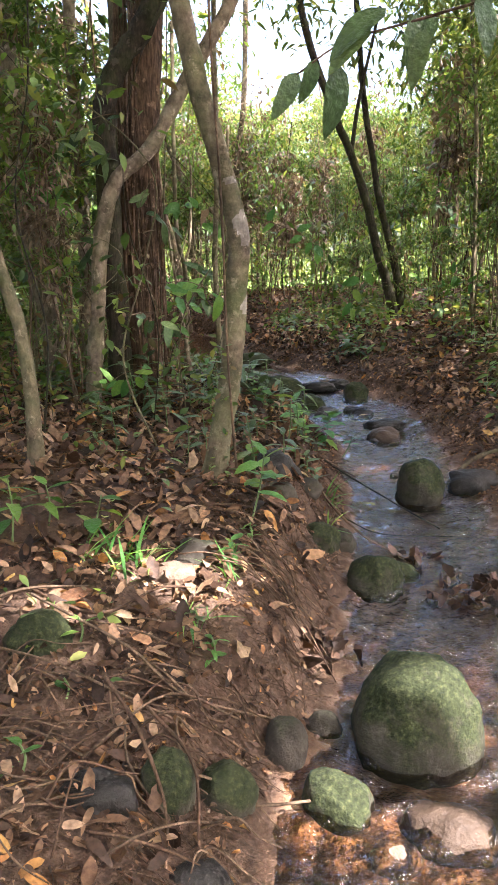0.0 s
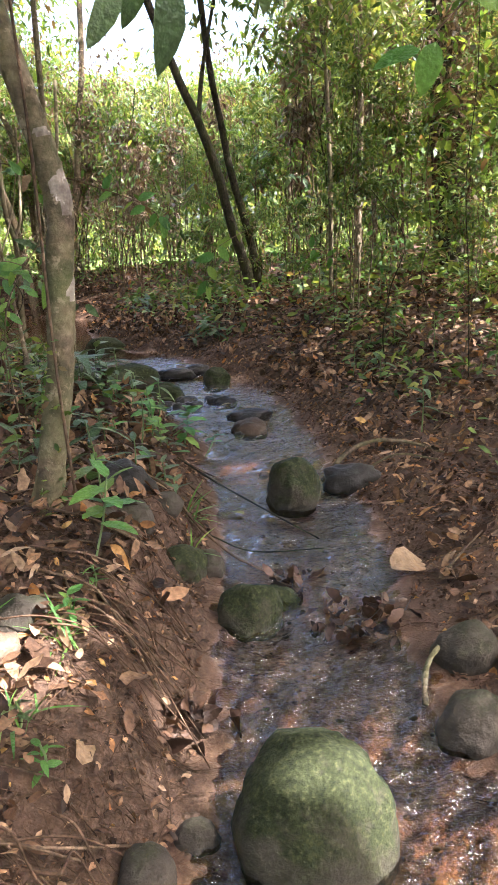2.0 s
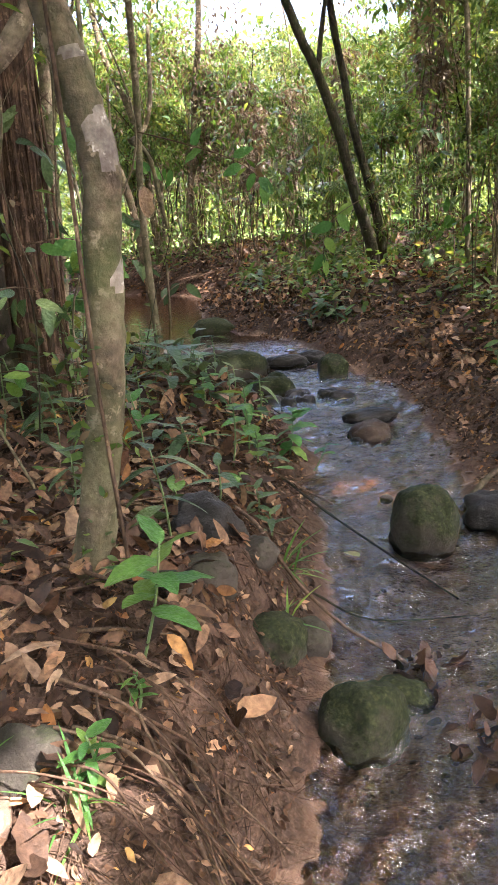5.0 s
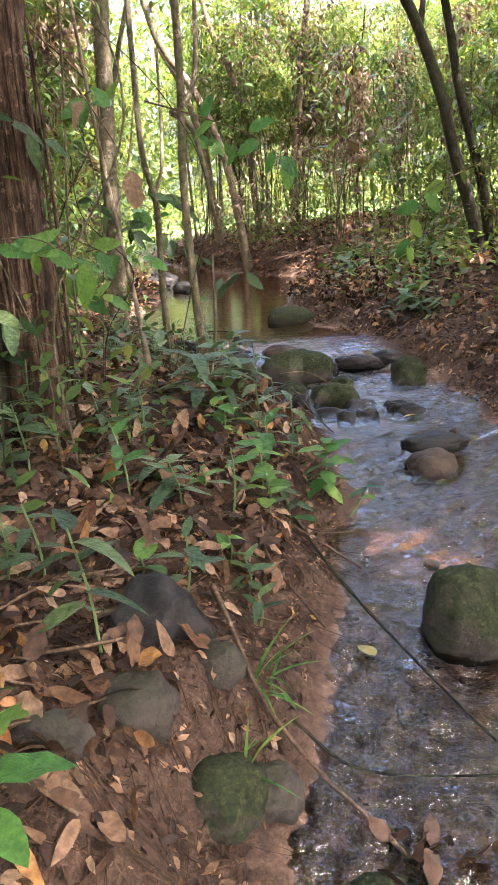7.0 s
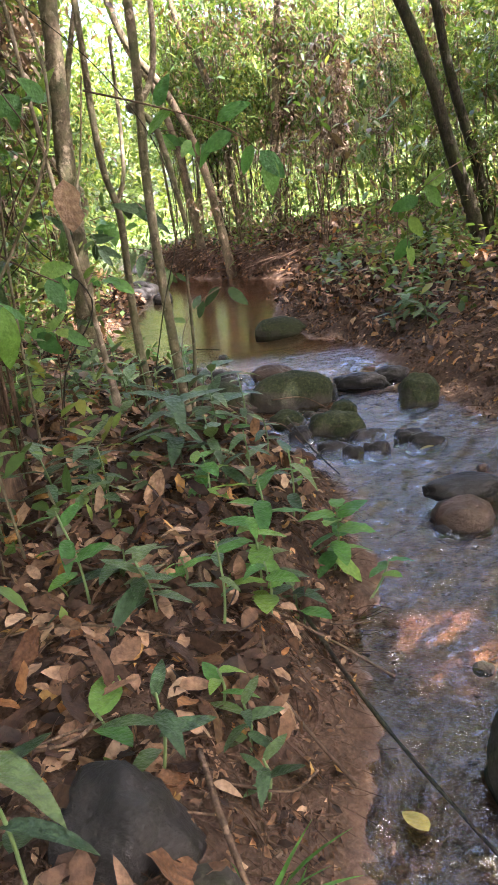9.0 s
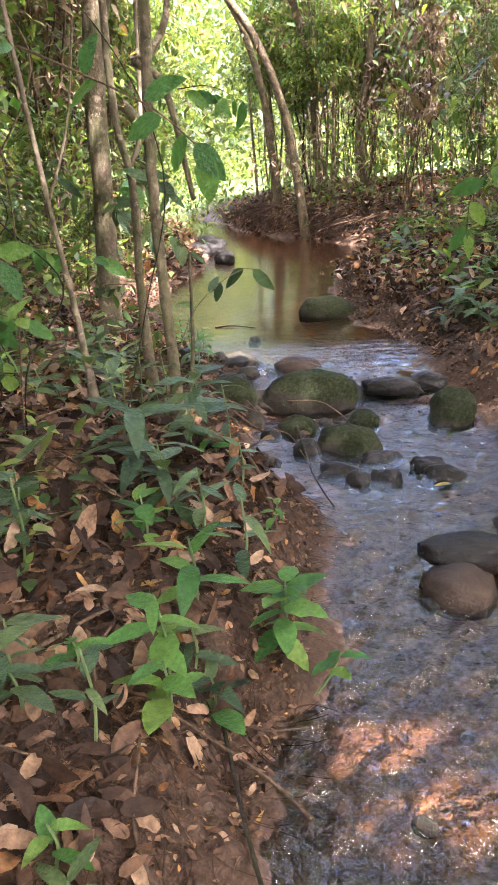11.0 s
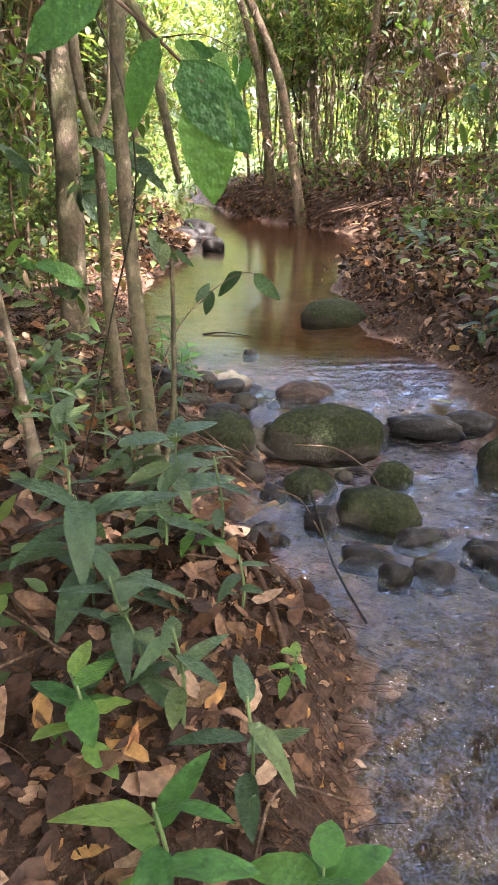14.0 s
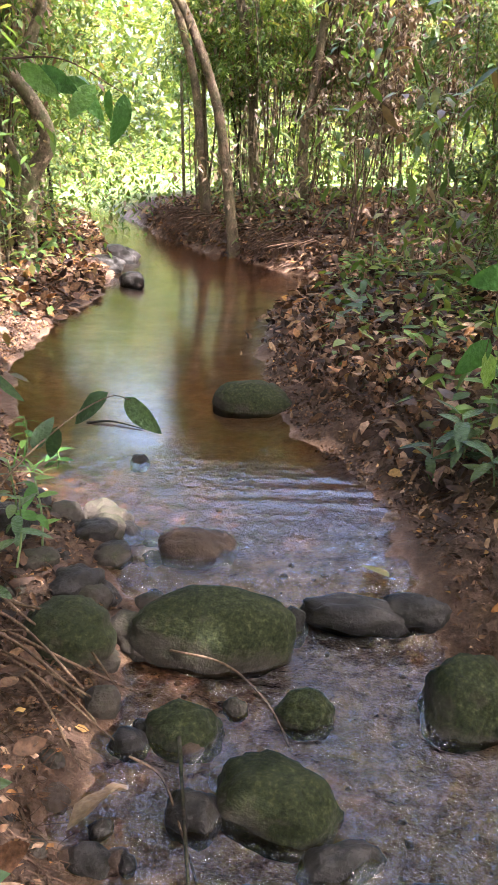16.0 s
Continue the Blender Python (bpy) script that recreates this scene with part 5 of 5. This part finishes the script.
for k in range(10):
    a_, b_ = rng.uniform(-.5, -.3), rng.uniform(8.15, 8.5)
    stick([(a_, b_, .02 + rng.uniform(0, .06)), (a_ + .2, b_ - .04 + rng.normal(0, .03), .05 + rng.uniform(0, .05)), (a_ + .42, b_ - .1 + rng.normal(0, .08), .03)], .006, .003, "dry pale stalk in a fallen bundle")
for k in range(15):
    x, y = .12 + rng.normal(0, .1), rng.uniform(3.25, 3.75)
    e_ = float(np.interp(y, STREAM_Y, STREAM_L)) - rng.uniform(.0, .1)
    stick([(x - .12, y + .03, .03), (x + .04, y - .02, .05 + rng.uniform(0, .04)), ((x + e_) / 2, y - .06 + rng.normal(0, .03), .04), (e_ + rng.normal(0, .03), y - .08 + rng.normal(0, .12), .005)], rng.uniform(.002, .006), .002, "thin root hanging down the earth bank", "root", M_ROOT if k % 3 else M_TWIG, category="root")
for k in range(46):
    x, y, q, L = rng.uniform(-.8, .1), rng.uniform(1.95, 2.75), rng.normal(.3, .6), rng.uniform(.15, .5)
    dx, dy = math.cos(q) * L / 2, math.sin(q) * L / 2
    stick([(x - dx, y - dy, .01), (x - dx * .3 + rng.normal(0, .03), y + rng.normal(0, .03), .03 + rng.uniform(0, .06)), (x + dx * .4, y + dy * .4 + rng.normal(0, .03), .04), (x + dx, y + dy, .01)], rng.uniform(.002, .006), .002, "brown twig in a tangle on muddy ground", material=M_ROOT if k % 2 else M_TWIG)
for k in range(170):
    for _ in range(30):
        x, y = (rng.uniform(-1.6, .6), rng.uniform(1.6, 8.5)) if k < 110 else (rng.uniform(1.2, 3), rng.uniform(3, 10))
        if max(np.interp(y, STREAM_Y, STREAM_L) - x, x - np.interp(y, STREAM_Y, STREAM_R)) > .12:
            break
    q, L = rng.uniform(0, 3.14), rng.uniform(.2, .7)
    dx, dy = math.cos(q) * L / 2, math.sin(q) * L / 2
    stick([(x - dx, y - dy, .01), (x + rng.normal(0, .04), y + rng.normal(0, .04), .03), (x + dx, y + dy, .012)], rng.uniform(.003, .008), .003, "thin dry twig on the forest floor", lift=.02)

# hair roots and needles strewn over the bank
hair = []
for k in range(4200):
    if k < 2900:
        y = rng.uniform(1.7, 8.4)
        x = np.interp(y, STREAM_Y, STREAM_L) - abs(rng.normal(0, .35)) - .02
    else:
        y = rng.uniform(2.5, 12)
        x = np.interp(y, STREAM_Y, STREAM_R) + abs(rng.normal(0, .5)) + .03
    q, L = rng.uniform(0, 3.14), rng.uniform(.04, .16)
    p = [(x + math.cos(q) * L * s_ + rng.normal(0, .008), y + math.sin(q) * L * s_ + rng.normal(0, .008)) for s_ in (0, .5, 1)]
    hair.append(tube([(a_, b_, gz(a_, b_) + .006 + rng.uniform(0, .02)) for a_, b_ in p], rng.uniform(.0012, .0028), .001, 3, 2))
tagged(part("rootlets", mesh_of("rootlets", *join(hair), M_ROOT)), "fine brown rootlets and dry needles", "rootlets", kind="stuff")

# roots that hang down the far bank
hair = []
for k in range(240):
    y = rng.uniform(18.2, 23.5)
    x = np.interp(y, STREAM_Y, STREAM_R) + rng.uniform(.05, .5)
    L = rng.uniform(.2, .6)
    z0 = gz(x + .2, y) + .1
    hair.append(tube([(x + .25, y, z0), (x + rng.normal(0, .12), y + rng.normal(-.1, .15), z0 - L * .35 + rng.normal(0, .06)), (x + rng.normal(-.1, .15), y + rng.normal(-.1, .2), max(z0 - L, .55))], rng.uniform(.005, .016), .004, 4, 3))
tagged(part("hanging_roots", mesh_of("hanging_roots", *join(hair), M_ROOT)), "tangled roots hanging from the far bank", "roots", kind="stuff")


def vine(pts, r, material, label):
    base = np.array(pts[0], float)
    v, f = tube([np.array(q) - base for q in pts], r, r * .7, 5, 7, .1)
    ob = part("vine", mesh_of("vine", v, f, material))
    ob.matrix_world = pose(*base)
    tagged(ob, label, "vine")


for k in range(40):
    if k < 24:
        x, y = rng.uniform(-1.6, -.35), rng.uniform(4.9, 7.5)
    elif k < 36:
        x, y = rng.uniform(2.1, 3.6), rng.uniform(6.5, 11)
    else:
        x, y = rng.uniform(-3.4, -1.6), rng.uniform(7.8, 9.5)
    z = gz(x, y)
    top = rng.uniform(1.2, 3.4)
    vine([(x, y, z - .02), (x + rng.normal(0, .1), y, z + top * .25), (x + rng.normal(0, .14), y + rng.normal(0, .05), z + top * .5), (x + rng.normal(0, .2), y, z + top * .75), (x + rng.normal(0, .3), y + rng.normal(0, .1), z + top)], rng.uniform(.003, .0075),
         [M_TWIG, M_BARK, M_BARKDARK][k % 3], ["thin dry vine rising from the undergrowth", "thin grey vine rising from the undergrowth", "thin dark vine rising from the undergrowth"][k % 3])

p0 = np.array([(-.86, 10.46, .532), (-.72, 10.5, .54), (-.5, 10.43, .533)])
v, f = tube(p0 - p0[0], .008, .003, 6, 5, .1)
ob = part("stick", mesh_of("stick", v, f, M_BARKDARK))
ob.matrix_world = pose(*p0[0])
tagged(ob, "dark stick floating in the calm pool", "stick")

# curtains of withered vines over the far bank
v, f = cloud_mass(50, 55, lambda: (rng.normal(-.4, 1.1), rng.uniform(18.5, 23), rng.uniform(1.2, 6)), .3, .06, .14, droop=-.9)
tagged(part("dry_vine_curtain", mesh_of("dry_vine_curtain", v, f, M_DRYHANG)), "curtain of withered brown vine leaves", "vines", kind="stuff")


# ---- single dead leaves ----
DEAD = [mesh_of("dead_leaf", *leaf_shape(w_, c_, 3, .18, rng.normal(0, .12)), m_) for w_, c_, m_ in ((.26, .16, M_BIGDEAD), (.2, .25, M_BIGDEAD), (.3, .1, M_BIGDEAD), (.23, -.18, M_BIGDEAD))]
PALE = mesh_of("dead_leaf", *leaf_shape(.27, .2, 3, .16, .1), M_PALEDEAD)
YEL = mesh_of("yellow_leaf", *leaf_shape(.3, .06, 3), M_YELLOW)


def dead_leaf(x, y, length, turn, tilt=0, roll=0, me=None, label="curled brown dead leaf on the ground", lift=.02):
    ob = new((me or DEAD[0]).name.split(".")[0], me or DEAD[int(rng.integers(4))])
    ob.matrix_world = pose(x, y, max(gz(x, y), float(water_level(y))) + lift, tilt, roll, turn) @ Matrix.Scale(length, 4)
    tagged(ob, label, "leaf")


dead_leaf(1.38, 4.2, .3, -60, 10, 25, PALE, "big pale curled leaf lying by the stream", .04)
dead_leaf(1.56, 4.17, .2, -150, 10, -20, PALE, "big pale curled leaf lying by the stream", .03)
dead_leaf(.07, 2.88, .12, 10, 30, 40, PALE, "pale upright dead leaf on muddy slope", .03)
dead_leaf(.83, 5.04, .09, 40, 5, 5, YEL, "yellow leaf floating on the stream", .008)
dead_leaf(.85, 9.01, .13, 55, 5, 15, YEL, "narrow yellow leaf at the riffle", .02)
dead_leaf(1.1, 7.55, .08, 100, 0, 5, YEL, "yellow leaf floating on the stream", .008)
dead_leaf(.21, 6.46, .2, 160, 10, 20)
dead_leaf(.30, 6.15, .16, 200, 15, 10)
dead_leaf(.19, 7.95, .18, 150, 20, 30, PALE, "pale wet leaf caught between stones", .04)
for k in range(60):
    for _ in range(40):
        x, y = rng.uniform(-1.3, .55), rng.uniform(2.9, 7.6)
        if np.interp(y, STREAM_Y, STREAM_L) - x > .15:
            break
    dead_leaf(x, y, rng.uniform(.09, .15), rng.uniform(0, 360), rng.uniform(-15, 35), rng.uniform(-35, 35), lift=.03)


def leaf_heap(x, y, n, radius, high, label, material=M_DARKDEAD):
    p = rng.normal(size=(n, 3)) * np.array([radius * .5, radius * .4, 0])
    p[:, 2] = rng.uniform(0, 1, n) * high * np.exp(-(p[:, 0] ** 2 + p[:, 1] ** 2) / radius ** 2)
    v, f = scatter(leaf_shape(.24, .2, 3, .16), p, rand_dirs(n, .1, .2), rng.normal(size=(n, 3)), rng.uniform(.04, .095, n))
    ob = part("leaf_heap", mesh_of("leaf_heap", v, f, material))
    ob.matrix_world = pose(x, y, max(gz(x, y), float(water_level(y)) - .02))
    tagged(ob, label, "leaf heap", kind="stuff")


leaf_heap(1.12, 3.86, 90, .2, .13, "heap of dark wet dead leaves caught in the stream")
leaf_heap(.36, 3.3, 50, .15, .08, "dark wet dead leaves at the bank's foot")
leaf_heap(.95, 4.3, 22, .12, .05, "dark wet dead leaves caught on a rock")
for x, y, n in ((.8, 10.75, 130), (.55, 11.2, 130), (1.0, 11.3, 130), (.35, 11.9, 110), (.9, 12.2, 110), (1.5, 10.9, 130), (.2, 12.8, 90)):
    leaf_heap(x, y, n, .4, .2, "mound of brown dead leaves and twigs", M_LITTER)

# greenery on the low bank beside the pool
v, f = join([low_leaves(3800, 9.3, 17, .3, 6, .06, .15, .35, .3), low_leaves(450, 6.5, 9.5, 1.7, 4.5, .05, .12, .45, .2)])
tagged(part("bank_greenery", mesh_of("bank_greenery", v, f, M_GREEN)), "low green leafy plants over the far bank", "undergrowth", kind="stuff")
